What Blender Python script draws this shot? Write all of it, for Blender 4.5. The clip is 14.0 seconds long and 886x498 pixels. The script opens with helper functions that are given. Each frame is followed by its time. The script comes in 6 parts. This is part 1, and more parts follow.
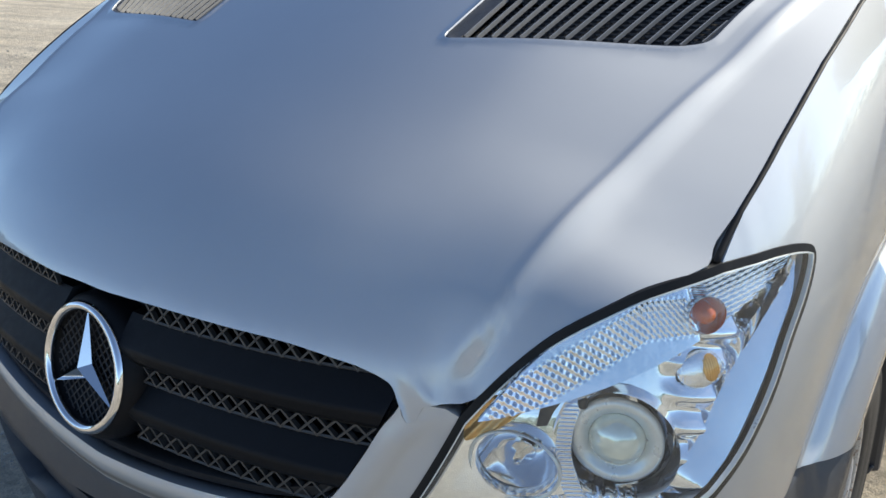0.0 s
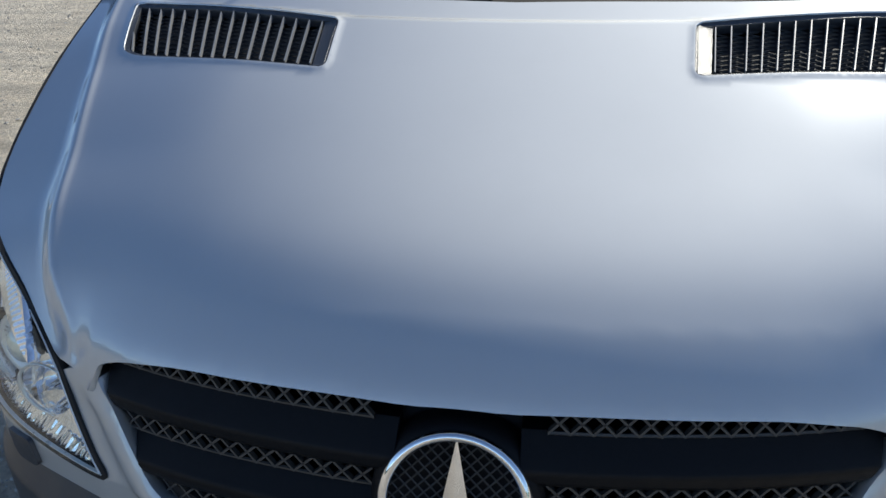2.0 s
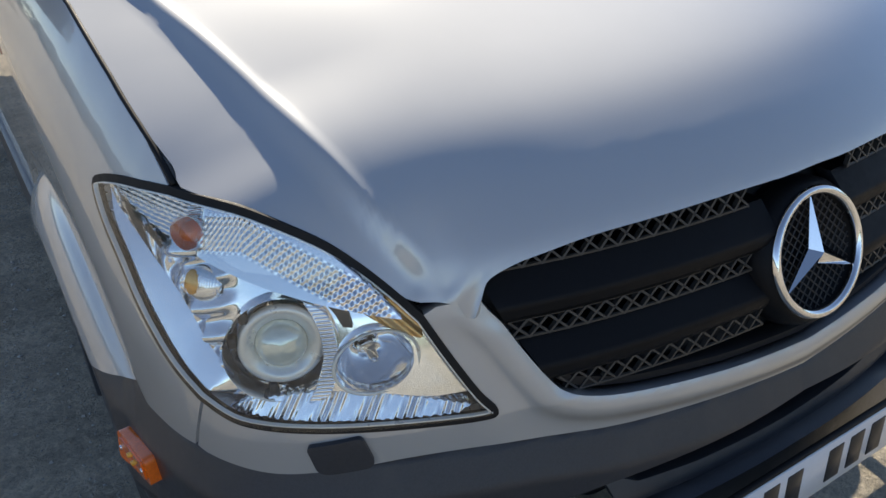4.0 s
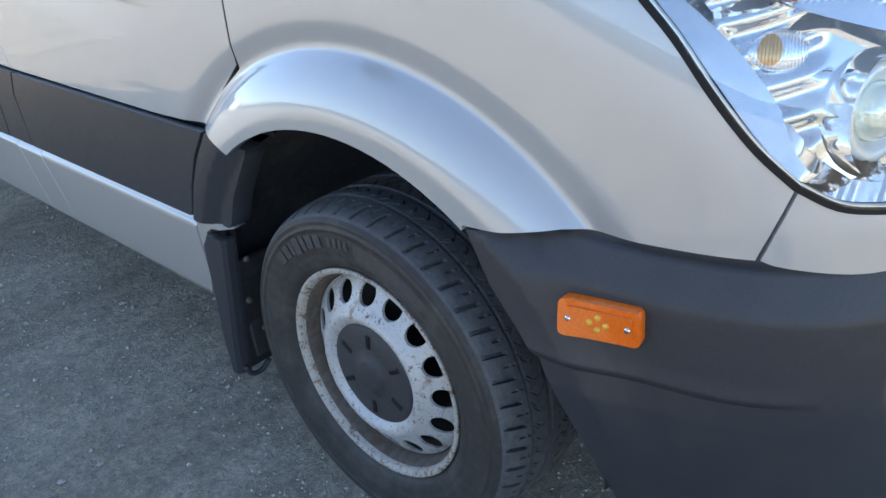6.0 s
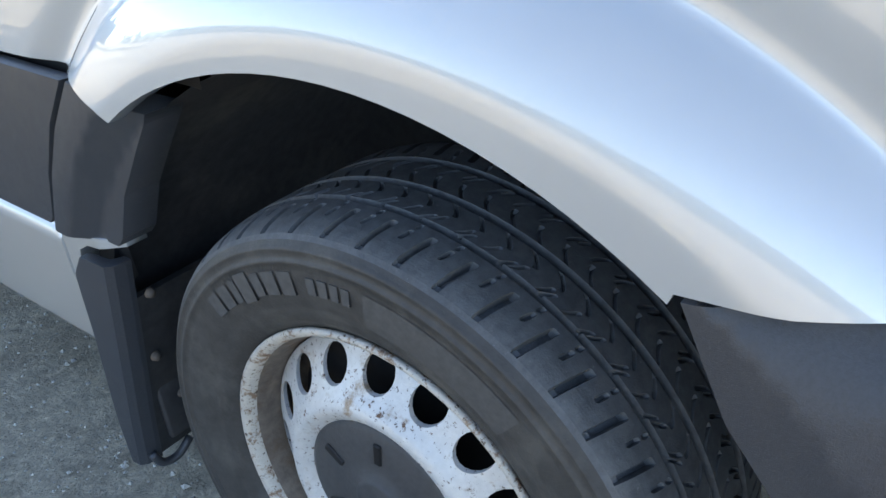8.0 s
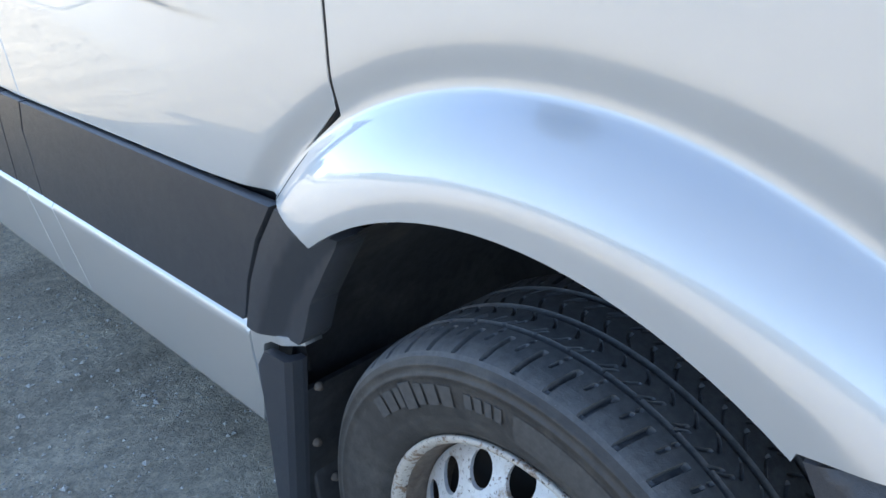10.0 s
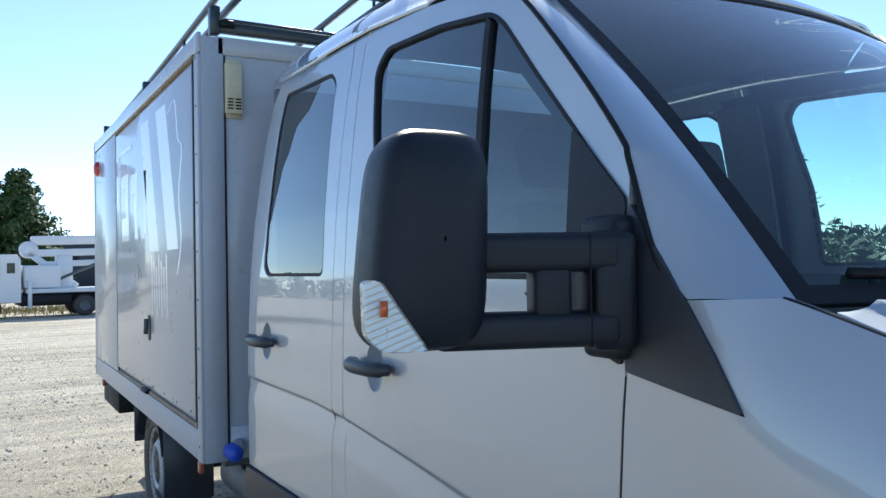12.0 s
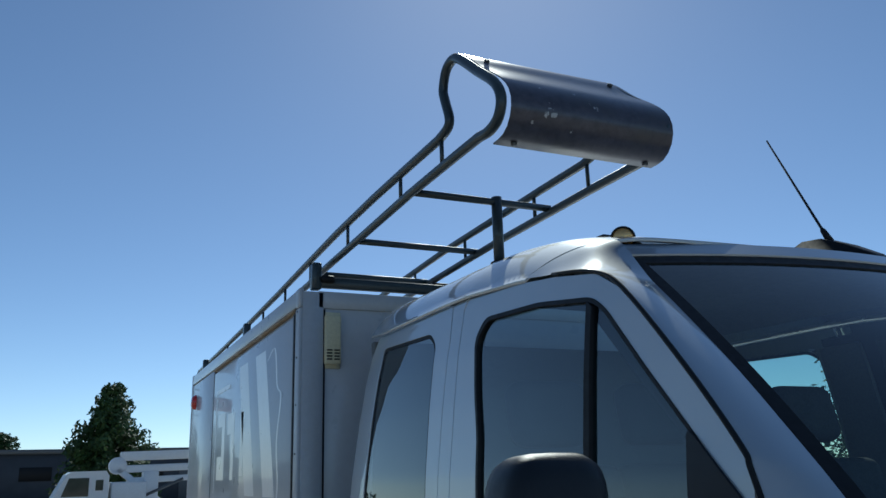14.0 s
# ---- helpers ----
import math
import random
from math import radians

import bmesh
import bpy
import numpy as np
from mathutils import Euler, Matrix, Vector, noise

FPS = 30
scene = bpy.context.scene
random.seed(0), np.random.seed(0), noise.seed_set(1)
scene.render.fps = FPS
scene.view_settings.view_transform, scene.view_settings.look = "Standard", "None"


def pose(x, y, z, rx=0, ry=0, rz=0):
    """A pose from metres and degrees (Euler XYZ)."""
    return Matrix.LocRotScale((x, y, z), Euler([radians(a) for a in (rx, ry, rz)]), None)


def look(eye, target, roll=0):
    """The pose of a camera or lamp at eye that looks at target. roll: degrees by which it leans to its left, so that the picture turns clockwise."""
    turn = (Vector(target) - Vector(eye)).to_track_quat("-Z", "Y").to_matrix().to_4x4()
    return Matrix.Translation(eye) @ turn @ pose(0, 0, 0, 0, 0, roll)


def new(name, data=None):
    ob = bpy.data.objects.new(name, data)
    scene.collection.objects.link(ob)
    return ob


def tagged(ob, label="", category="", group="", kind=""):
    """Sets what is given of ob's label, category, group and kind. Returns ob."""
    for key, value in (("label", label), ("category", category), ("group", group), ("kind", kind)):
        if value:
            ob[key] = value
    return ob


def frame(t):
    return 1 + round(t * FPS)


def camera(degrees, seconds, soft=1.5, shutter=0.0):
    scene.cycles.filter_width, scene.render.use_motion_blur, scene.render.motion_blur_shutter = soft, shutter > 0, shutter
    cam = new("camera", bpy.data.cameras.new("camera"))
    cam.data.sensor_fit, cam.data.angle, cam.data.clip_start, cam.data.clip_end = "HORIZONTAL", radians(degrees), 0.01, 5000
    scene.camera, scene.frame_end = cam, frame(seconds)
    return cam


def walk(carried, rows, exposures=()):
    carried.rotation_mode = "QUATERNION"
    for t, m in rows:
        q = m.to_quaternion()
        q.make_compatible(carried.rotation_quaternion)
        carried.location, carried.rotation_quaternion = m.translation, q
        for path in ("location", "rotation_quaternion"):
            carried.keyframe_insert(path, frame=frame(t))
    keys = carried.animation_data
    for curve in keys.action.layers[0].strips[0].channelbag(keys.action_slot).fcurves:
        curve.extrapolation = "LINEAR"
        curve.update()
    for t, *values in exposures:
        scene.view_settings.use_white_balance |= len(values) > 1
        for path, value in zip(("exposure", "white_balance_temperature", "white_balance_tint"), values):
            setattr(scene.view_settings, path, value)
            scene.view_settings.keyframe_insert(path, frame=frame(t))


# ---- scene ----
cam = camera(57.2, 14.0)
PATH = [
    (0, (1.129, -1.538, 1.594), (0.014, -0.081, 0.796), -3.2),
    (0.5, (1.035, -1.613, 1.701), (0.057, -0.071, 0.883), -2.5),
    (1, (0.832, -1.654, 1.756), (0.018, -0.031, 0.916), -1.8),
    (1.5, (0.503, -1.733, 1.747), (-0.109, -0.042, 0.871), -1.6),
    (2, (0.137, -1.798, 1.734), (-0.183, -0.043, 0.829), -1.3),
    (2.2, (0.008, -1.794, 1.72), (-0.196, -0.025, 0.81), -1.4),
    (4.3, (-1.217, -1.606, 1.554), (-0.19, -0.178, 0.602), -3.7),
    (4.5, (-1.322, -1.573, 1.533), (-0.218, -0.198, 0.589), -3.7),
    (5, (-1.527, -1.457, 1.484), (-0.311, -0.169, 0.555), -3.8),
    (5.5, (-1.685, -1.228, 1.367), (-0.43, 0.03, 0.449), -4.1),
    (6, (-1.766, -1.017, 1.285), (-0.495, 0.226, 0.368), -4.2),
    (6.5, (-1.759, -0.812, 1.207), (-0.458, 0.381, 0.267), -3.5),
    (7, (-1.582, -0.601, 1.1), (-0.249, 0.523, 0.121), -2.6),
    (7.2, (-1.541, -0.545, 1.091), (-0.194, 0.533, 0.08), -2.3),
    (9.3, (-1.314, -0.417, 1.03), (0.088, 0.593, 0.023), -0.7),
    (9.5, (-1.343, -0.427, 1.052), (0.036, 0.65, 0.083), -0.6),
    (10, (-1.497, -0.479, 1.163), (-0.247, 0.846, 0.338), -2.2),
    (10.5, (-1.703, -0.62, 1.253), (-0.567, 0.891, 0.6), -3.1),
    (11, (-1.821, -0.73, 1.325), (-0.749, 0.891, 0.853), -2.2),
    (11.5, (-1.839, -0.76, 1.42), (-0.804, 0.934, 1.172), -1.5),
    (12, (-1.87, -0.757, 1.534), (-0.874, 0.977, 1.569), -1.0),
    (12.5, (-1.918, -0.78, 1.63), (-0.991, 0.962, 1.957), -1.3),
    (13, (-1.945, -0.798, 1.702), (-1.089, 0.941, 2.196), -1.6),
    (13.5, (-1.951, -0.793, 1.708), (-1.135, 0.947, 2.263), -1.6),
    (14, (-1.944, -0.787, 1.711), (-1.142, 0.968, 2.24), -1.7),
]
EXPOSURES = [(0, 0.44, 6560, 8), (0.5, 0.34, 6420, 8), (1.0, 0.28, 6300, 8), (2.2, 0.13, 6200, 8), (4.3, 0.42, 7150, 11), (5, 0.85, 7050, 10), (6.5, 1.90, 7000, 9), (7, 2.12, 7200, 8), (9.5, 2.12, 7500, 9), (10, 2.06, 6870, 8), (10.5, 1.74, 6620, 8), (11, 1.47, 6400, 8), (11.5, 1.10, 6430, 8), (12, 0.63, 5980, 5), (12.5, -0.01, 5850, -1), (13, -0.40, 5650, 0), (13.5, -0.68, 5650, 1), (14, -0.71, 5680, 0)]
walk(cam, [(t, look(eye, target, roll)) for t, eye, target, roll in PATH], EXPOSURES)

# ---- daylight ----
SUN_WAY = Vector((.60, 1.05, 1.0)).normalized()     # from the ground to the sun
world = bpy.data.worlds.new("sky")
scene.world = world
world.use_nodes = True
sky = world.node_tree.nodes.new("ShaderNodeTexSky")
sky.sky_type = "NISHITA"
sky.sun_disc = False
sky.sun_elevation = math.asin(SUN_WAY.z)
sky.sun_rotation = math.atan2(SUN_WAY.x, SUN_WAY.y)
sky.air_density, sky.dust_density, sky.ozone_density = 0.8, 0.5, 1.2
sky.altitude = 1800
world.node_tree.links.new(sky.outputs[0], world.node_tree.nodes["Background"].inputs[0])
world.node_tree.nodes["Background"].inputs[1].default_value = 0.16
sun = new("sun", bpy.data.lights.new("sun", "SUN"))
sun.data.energy, sun.data.angle, sun.data.color = 4.0, radians(0.5), (1.0, .93, .80)
sun.matrix_world = SUN_WAY.to_track_quat("Z", "Y").to_matrix().to_4x4()

# ---- materials ----
def material(name, colour, rough=.5, metal=0.0, coat=0.0, grain=None, vary=.0, bump=None, stain=None, spec=.5):
    """A Principled surface. grain: (scale, amount) of fine mottling; stain: (scale, colour, from, to); bump: (scale, metres)."""
    m = bpy.data.materials.new(name)
    m.use_nodes = True
    t = m.node_tree
    b = t.nodes["Principled BSDF"]
    b.inputs["Base Color"].default_value = (*colour, 1)
    b.inputs["Roughness"].default_value, b.inputs["Metallic"].default_value = rough, metal
    b.inputs["Coat Weight"].default_value, b.inputs["Coat Roughness"].default_value = coat, .04
    b.inputs["Specular IOR Level"].default_value = spec
    b.inputs["Coat IOR"].default_value = 1.6
    at = t.nodes.new("ShaderNodeTexCoord").outputs["Object"]
    out = None

    def noisy(scale, detail=4.0, rough=.6):
        n = t.nodes.new("ShaderNodeTexNoise")
        n.inputs["Scale"].default_value, n.inputs["Detail"].default_value, n.inputs["Roughness"].default_value = scale, detail, rough
        t.links.new(at, n.inputs["Vector"])
        return n.outputs["Fac"]

    def ramp(fac, lo, hi, a, c):
        r = t.nodes.new("ShaderNodeMapRange")
        r.inputs["From Min"].default_value, r.inputs["From Max"].default_value = lo, hi
        r.inputs["To Min"].default_value, r.inputs["To Max"].default_value = a, c
        t.links.new(fac, r.inputs["Value"])
        return r.outputs[0]

    def mixed(fac, a, c):
        x = t.nodes.new("ShaderNodeMix")
        x.data_type = "RGBA"
        t.links.new(fac, x.inputs["Factor"])
        for socket, v in ((x.inputs["A"], a), (x.inputs["B"], c)):
            if isinstance(v, tuple):
                socket.default_value = (*v, 1)
            else:
                t.links.new(v, socket)
        return x.outputs["Result"]

    out = colour
    if grain:
        lo, hi = tuple(c * (1 - grain[1]) for c in colour), tuple(min(1, c * (1 + grain[1])) for c in colour)
        out = mixed(ramp(noisy(grain[0]), .3, .7, 0, 1), lo, hi)
        t.links.new(ramp(noisy(grain[0] * .23), .3, .7, rough * .88, min(1, rough * 1.12)), b.inputs["Roughness"])
    for s in stain or ():
        out = mixed(ramp(noisy(s[0], 6.0, .7), s[2], s[3], 0, 1), out, s[1])
    if vary:
        info = t.nodes.new("ShaderNodeObjectInfo")
        out = mixed(ramp(info.outputs["Random"], 0, 1, 0, vary), out, (colour[0] * .4, colour[1] * .4, colour[2] * .4))
    if not isinstance(out, tuple):
        t.links.new(out, b.inputs["Base Color"])
    if bump:
        n = t.nodes.new("ShaderNodeBump")
        n.inputs["Distance"].default_value, n.inputs["Strength"].default_value = bump[1], 1.0
        t.links.new(noisy(bump[0], 5.0), n.inputs["Height"])
        t.links.new(n.outputs[0], b.inputs["Normal"])
    return m


def glassy(name, tint, base=.05, rough=0.0):
    """A thin pane: clear with a tint, and a reflection that grows towards grazing."""
    m = bpy.data.materials.new(name)
    m.use_nodes = True
    t = m.node_tree
    t.nodes.clear()
    clear, shine, mix, edge, steep, gain, end = (t.nodes.new("ShaderNode" + k) for k in ("BsdfTransparent", "BsdfGlossy", "MixShader", "LayerWeight", "Math", "Math", "OutputMaterial"))
    clear.inputs[0].default_value = (*tint, 1)
    shine.inputs["Color"].default_value = (1, 1, 1, 1)
    shine.inputs["Roughness"].default_value = rough
    edge.inputs["Blend"].default_value = .5
    steep.operation, gain.operation = "POWER", "MULTIPLY_ADD"
    steep.inputs[1].default_value = 4.0
    gain.inputs[1].default_value, gain.inputs[2].default_value = .9 - base, base
    t.links.new(edge.outputs["Facing"], steep.inputs[0])
    t.links.new(steep.outputs[0], gain.inputs[0])
    t.links.new(gain.outputs[0], mix.inputs[0])
    t.links.new(clear.outputs[0], mix.inputs[1])
    t.links.new(shine.outputs[0], mix.inputs[2])
    t.links.new(mix.outputs[0], end.inputs[0])
    return m


def flake_paint(name, colour):
    """Metallic lacquer: flakes that lie nearly flat and flakes that lie askew, under a sharp clear coat, with faint dust."""
    m = material(name, colour, .7, 0, 0, stain=[(1.7, tuple(c * .95 for c in colour), .45, .8), (60, tuple(c * .93 for c in colour), .66, .8), (260, (.10, .09, .08), .785, .80)])
    t = m.node_tree
    dull, end = t.nodes["Principled BSDF"], t.nodes["Material Output"]
    dull.inputs["Specular IOR Level"].default_value = 0.0
    tone = dull.inputs["Base Color"].links[0].from_socket

    def gloss(kind, rough, colour=None):
        n = t.nodes.new("ShaderNodeBsdfGlossy")
        n.distribution = kind
        n.inputs["Roughness"].default_value = rough
        if colour is None:
            t.links.new(tone, n.inputs["Color"])
        else:
            n.inputs["Color"].default_value = colour
        return n.outputs[0]

    def blend(fac, a, b):
        n = t.nodes.new("ShaderNodeMixShader")
        if isinstance(fac, float):
            n.inputs[0].default_value = fac
        else:
            t.links.new(fac, n.inputs[0])
        t.links.new(a, n.inputs[1])
        t.links.new(b, n.inputs[2])
        return n.outputs[0]

    rim = t.nodes.new("ShaderNodeFresnel")
    rim.inputs["IOR"].default_value = 1.6
    flakes = blend(.76, gloss("GGX", .26), gloss("BECKMANN", .76))
    flakes = blend(.06, flakes, dull.outputs[0])
    t.links.new(blend(rim.outputs[0], flakes, gloss("GGX", .015, (1, 1, 1, 1))), end.inputs[0])
    return m


SILVER = flake_paint("silver_paint", (.57, .59, .605))
PLASTIC = material("dark_plastic", (.036, .039, .046), .34, grain=(300, .15), bump=(700, .0005), stain=[(9, (.050, .051, .054), .5, .75)])
GLOSSPLASTIC = material("mirror_shell", (.013, .016, .021), .42, bump=(900, .0004), grain=(200, .1), spec=.32)
# near-black: black parts, and sheets that stand for shade in hollows
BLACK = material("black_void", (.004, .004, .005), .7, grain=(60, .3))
RUBBER = material("tyre_rubber", (.040, .0375, .035), .56, grain=(60, .25), bump=(300, .0006), stain=[(14, (.085, .080, .071), .5, .75), (160, (.12, .12, .12), .64, .8)])
TREADRUBBER = material("tread_rubber", (.088, .092, .096), .6, grain=(90, .25), bump=(420, .0004), stain=[(30, (.125, .126, .126), .52, .72), (240, (.20, .20, .20), .64, .73)])
# black rubber, also the tubes that darken the panel gaps
SEAL = material("rubber_and_gap_shade", (.008, .008, .009), .55, grain=(200, .2), spec=.3)
CHROME = material("chrome", (.82, .83, .85), .06, 1.0, grain=(300, .02))
RIM = material("rim_paint", (.56, .555, .54), .45, .25, 0, grain=(120, .06), stain=[(26, (.30, .22, .15), .56, .68), (70, (.12, .06, .03), .61, .66), (170, (.07, .045, .035), .60, .64)], bump=(200, .0006))
RIMEDGE = material("rusty_rim_edge", (.50, .465, .41), .6, .15, 0, grain=(120, .1), stain=[(60, (.22, .14, .09), .52, .6), (150, (.07, .04, .025), .57, .63)], bump=(160, .0012))
HOUSING = material("arch_liner", (.026, .026, .028), .6, grain=(60, .3), stain=[(7, (.070, .066, .060), .54, .8)])
# rust, with the rim barrel's shadow put into the dark base colour
RIMDARK = material("rim_rust_and_shade", (.13, .105, .085), .7, .1, 0, grain=(60, .3), stain=[(20, (.10, .065, .04), .5, .68)], bump=(160, .001))
VENTBAR = material("vent_slat_plastic", (.34, .34, .34), .45, .35, 0, grain=(150, .1))
CAP = material("cap_plastic", (.045, .045, .047), .55, grain=(120, .15), bump=(400, .0005))
LENS = glassy("clear_lens", (.93, .96, .96), .06)
SCREEN = glassy("green_glass", (.70, .86, .83), .06)
DARKGLASS = glassy("tinted_glass", (.55, .70, .69), .10)
MIRROR = material("reflector", (.86, .87, .89), .07, 1.0, grain=(200, .02))
LAMPCHROME = material("lamp_chrome", (.94, .94, .95), .07, .88, 0, grain=(200, .02))


SATIN = material("satin_metal", (.80, .82, .80), .3, .45, grain=(200, .04))
BULBGLASS = material("projector_glass", (.80, .84, .74), .05, .35, 1.0, grain=(40, .1))
PALEAMBER = material("pale_amber", (.72, .40, .12), .12, .55, .6, grain=(150, .15))
DIODE = material("diode", (.95, .45, .03), .2, 0, .6, grain=(200, .1))
GRILLEBAR = material("grille_plastic", (.006, .0065, .008), .5, grain=(250, .15), bump=(800, .0003), spec=.18)
GRILLEMESH = material("grille_lattice", (.05, .047, .043), .5, grain=(200, .2))
MARK = material("sidewall_mark", (.062, .06, .058), .7, grain=(120, .2))
AMBER = material("amber_plastic", (.92, .16, .004), .22, 0, .6, grain=(250, .15))
ORANGE_BULB = material("amber_bulb", (.6, .12, .02), .15, .2, .5, grain=(100, .1))
RED = material("red_plastic", (.6, .02, .02), .2, 0, .6, grain=(200, .1))
BLUE = material("blue_plastic", (.03, .09, .55), .35, grain=(150, .15))
WHITEBOX = material("white_panel", (.47, .49, .52), .30, .0, .35, grain=(30, .03), stain=[(2.5, (.45, .47, .50), .55, .8), (14, (.40, .40, .39), .70, .80)])
POSTWHITE = material("white_post", (.46, .48, .51), .42, 0, .15, grain=(40, .04), stain=[(9, (.44, .44, .43), .62, .8)])
GHOST = material("pale_panel_mark", (.80, .82, .84), .30, 0, .35, grain=(30, .03))
ALU = material("aluminium", (.62, .63, .65), .35, .6, .2, grain=(80, .05), stain=[(20, (.42, .42, .42), .62, .75)])
CREAM = material("cream_plastic", (.62, .57, .38), .5, grain=(90, .08))
RACK = material("rack_paint", (.035, .05, .055), .42, .1, .2, grain=(140, .2), stain=[(45, (.16, .16, .15), .68, .74)])
FAIRING = material("black_sheet", (.075, .070, .088), .32, .2, .2, grain=(40, .25), stain=[(16, (.42, .42, .43), .66, .68), (5, (.06, .058, .056), .5, .7)])
CABIN = material("cabin_cloth", (.045, .05, .055), .85, grain=(120, .2), bump=(500, .001))
CABINTRIM = material("cabin_trim", (.15, .16, .165), .75, grain=(120, .1), bump=(400, .0006))
WHITE = material("white_paint", (.74, .75, .76), .4, 0, .3, grain=(30, .05), stain=[(3, (.6, .6, .58), .6, .8)])
GREYSTEEL = material("grey_steel", (.12, .125, .13), .55, .3, grain=(60, .2))
PLATE = material("plate_white", (.72, .74, .77), .35, 0, .3, grain=(100, .03))
PLATEBLUE = material("plate_blue", (.02, .09, .55), .35, 0, .3, grain=(100, .1))
INK = material("plate_ink", (.02, .02, .022), .4, grain=(100, .1))


def sandy():
    m = bpy.data.materials.new("gravel_ground")
    m.use_nodes = True
    t = m.node_tree
    b = t.nodes["Principled BSDF"]
    b.inputs["Roughness"].default_value = .93
    b.inputs["Specular IOR Level"].default_value = .25
    at = t.nodes.new("ShaderNodeTexCoord").outputs["Object"]

    def node(kind, **kw):
        n = t.nodes.new(kind)
        for k, v in kw.items():
            n.inputs[k.replace("_", " ")].default_value = v
        t.links.new(at, n.inputs["Vector"])
        return n

    broad = node("ShaderNodeTexNoise", Scale=.35, Detail=5.0)
    mid = node("ShaderNodeTexNoise", Scale=5.0, Detail=8.0, Roughness=.7)
    fine = node("ShaderNodeTexNoise", Scale=90.0, Detail=6.0, Roughness=.75)
    lumps = node("ShaderNodeTexNoise", Scale=24.0, Detail=4.0, Roughness=.6)
    cells = node("ShaderNodeTexVoronoi", Scale=55.0, Randomness=1.0)

    def colours(fac, stops):
        r = t.nodes.new("ShaderNodeValToRGB")
        r.color_ramp.elements[0].position, r.color_ramp.elements[0].color = stops[0][0], (*stops[0][1], 1)
        r.color_ramp.elements[1].position, r.color_ramp.elements[1].color = stops[-1][0], (*stops[-1][1], 1)
        for p, c in stops[1:-1]:
            r.color_ramp.elements.new(p).color = (*c, 1)
        t.links.new(fac, r.inputs[0])
        return r.outputs[0]

    def mix(kind, fac, a, c):
        x = t.nodes.new("ShaderNodeMix")
        x.data_type, x.blend_type = "RGBA", kind
        x.inputs["Factor"].default_value = fac
        t.links.new(a, x.inputs["A"])
        t.links.new(c, x.inputs["B"])
        return x.outputs["Result"]

    base = colours(broad.outputs["Fac"], [(.3, (.60, .52, .40)), (.7, (.76, .68, .545))])
    base = mix("MULTIPLY", .8, base, colours(mid.outputs["Fac"], [(.3, (.72, .70, .68)), (.6, (1.0, 1.0, 1.0)), (.75, (1.15, 1.13, 1.1))]))
    base = mix("MULTIPLY", .75, base, colours(fine.outputs["Fac"], [(.3, (.66, .66, .66)), (.52, (1.12, 1.12, 1.12)), (.72, (1.45, 1.45, 1.45))]))
    base = mix("MULTIPLY", .45, base, colours(cells.outputs["Color"], [(.1, (.65, .65, .65)), (.9, (1.2, 1.2, 1.2))]))
    base = mix("MULTIPLY", .6, base, colours(lumps.outputs["Fac"], [(.32, (.80, .79, .78)), (.5, (1.2, 1.2, 1.2)), (.7, (1.4, 1.39, 1.37))]))
    wheel_way = t.nodes.new("ShaderNodeMapping")
    wheel_way.inputs["Scale"].default_value, wheel_way.inputs["Rotation"].default_value = (.28, 3.2, 1), (0, 0, .18)
    t.links.new(at, wheel_way.inputs["Vector"])
    tracks = t.nodes.new("ShaderNodeTexNoise")
    tracks.inputs["Scale"].default_value, tracks.inputs["Detail"].default_value, tracks.inputs["Roughness"].default_value = 1.0, 4.0, .55
    t.links.new(wheel_way.outputs[0], tracks.inputs["Vector"])
    base = mix("MULTIPLY", .8, base, colours(tracks.outputs["Fac"], [(.34, (.70, .69, .68)), (.5, (.98, .98, .98)), (.66, (1.16, 1.15, 1.13))]))
    t.links.new(base, b.inputs["Base Color"])
    add = t.nodes.new("ShaderNodeMath")
    add.operation = "ADD"
    t.links.new(mid.outputs["Fac"], add.inputs[0])
    both = t.nodes.new("ShaderNodeMath")
    both.operation = "ADD"
    t.links.new(fine.outputs["Fac"], both.inputs[0])
    t.links.new(lumps.outputs["Fac"], both.inputs[1])
    t.links.new(both.outputs[0], add.inputs[1])
    n = t.nodes.new("ShaderNodeBump")
    n.inputs["Distance"].default_value, n.inputs["Strength"].default_value = .032, 1.0
    t.links.new(add.outputs[0], n.inputs["Height"])
    t.links.new(n.outputs[0], b.inputs["Normal"])
    return m


WOODTRIM = material("brown_strip", (.34, .25, .16), .7, grain=(35, .3), stain=[(14, (.55, .50, .42), .55, .7)])
REDBROWN = material("marker_red", (.42, .10, .05), .35, 0, .4, grain=(100, .15))
# distance haze is mixed into the hill's blue-grey
HILL = material("hazy_wooded_hill", (.10, .13, .14), .95, grain=(.02, .35))
LEAF = material("leaves", (.055, .095, .028), .6, grain=(1.2, .45), spec=.3)
BARK = material("bark", (.09, .065, .045), .9, grain=(20, .3))
GRASS = material("dry_grass", (.22, .19, .075), .8, grain=(.8, .4))
DARKWALL = material("dark_cladding", (.035, .042, .055), .6, grain=(1.5, .12))
TRUCKGLASS = material("truck_glass", (.02, .03, .03), .08, 0, .6, grain=(3, .1))
SAND = sandy()
STONE = material("pebble", (.40, .375, .335), .85, grain=(60, .3), vary=.0)

# ---- builders ----
# plan of the body at bumper height, from the nose's middle round the corner and along the side
PLAN = [(0, -1.02), (.2, -1.01), (.4, -.98), (.566, -.935), (.70, -.885), (.80, -.832), (.873, -.77), (.922, -.69),
        (.949, -.58), (.96, -.456), (.965, -.2), (.966, .25), (.968, 1.3), (.97, 2.9)]


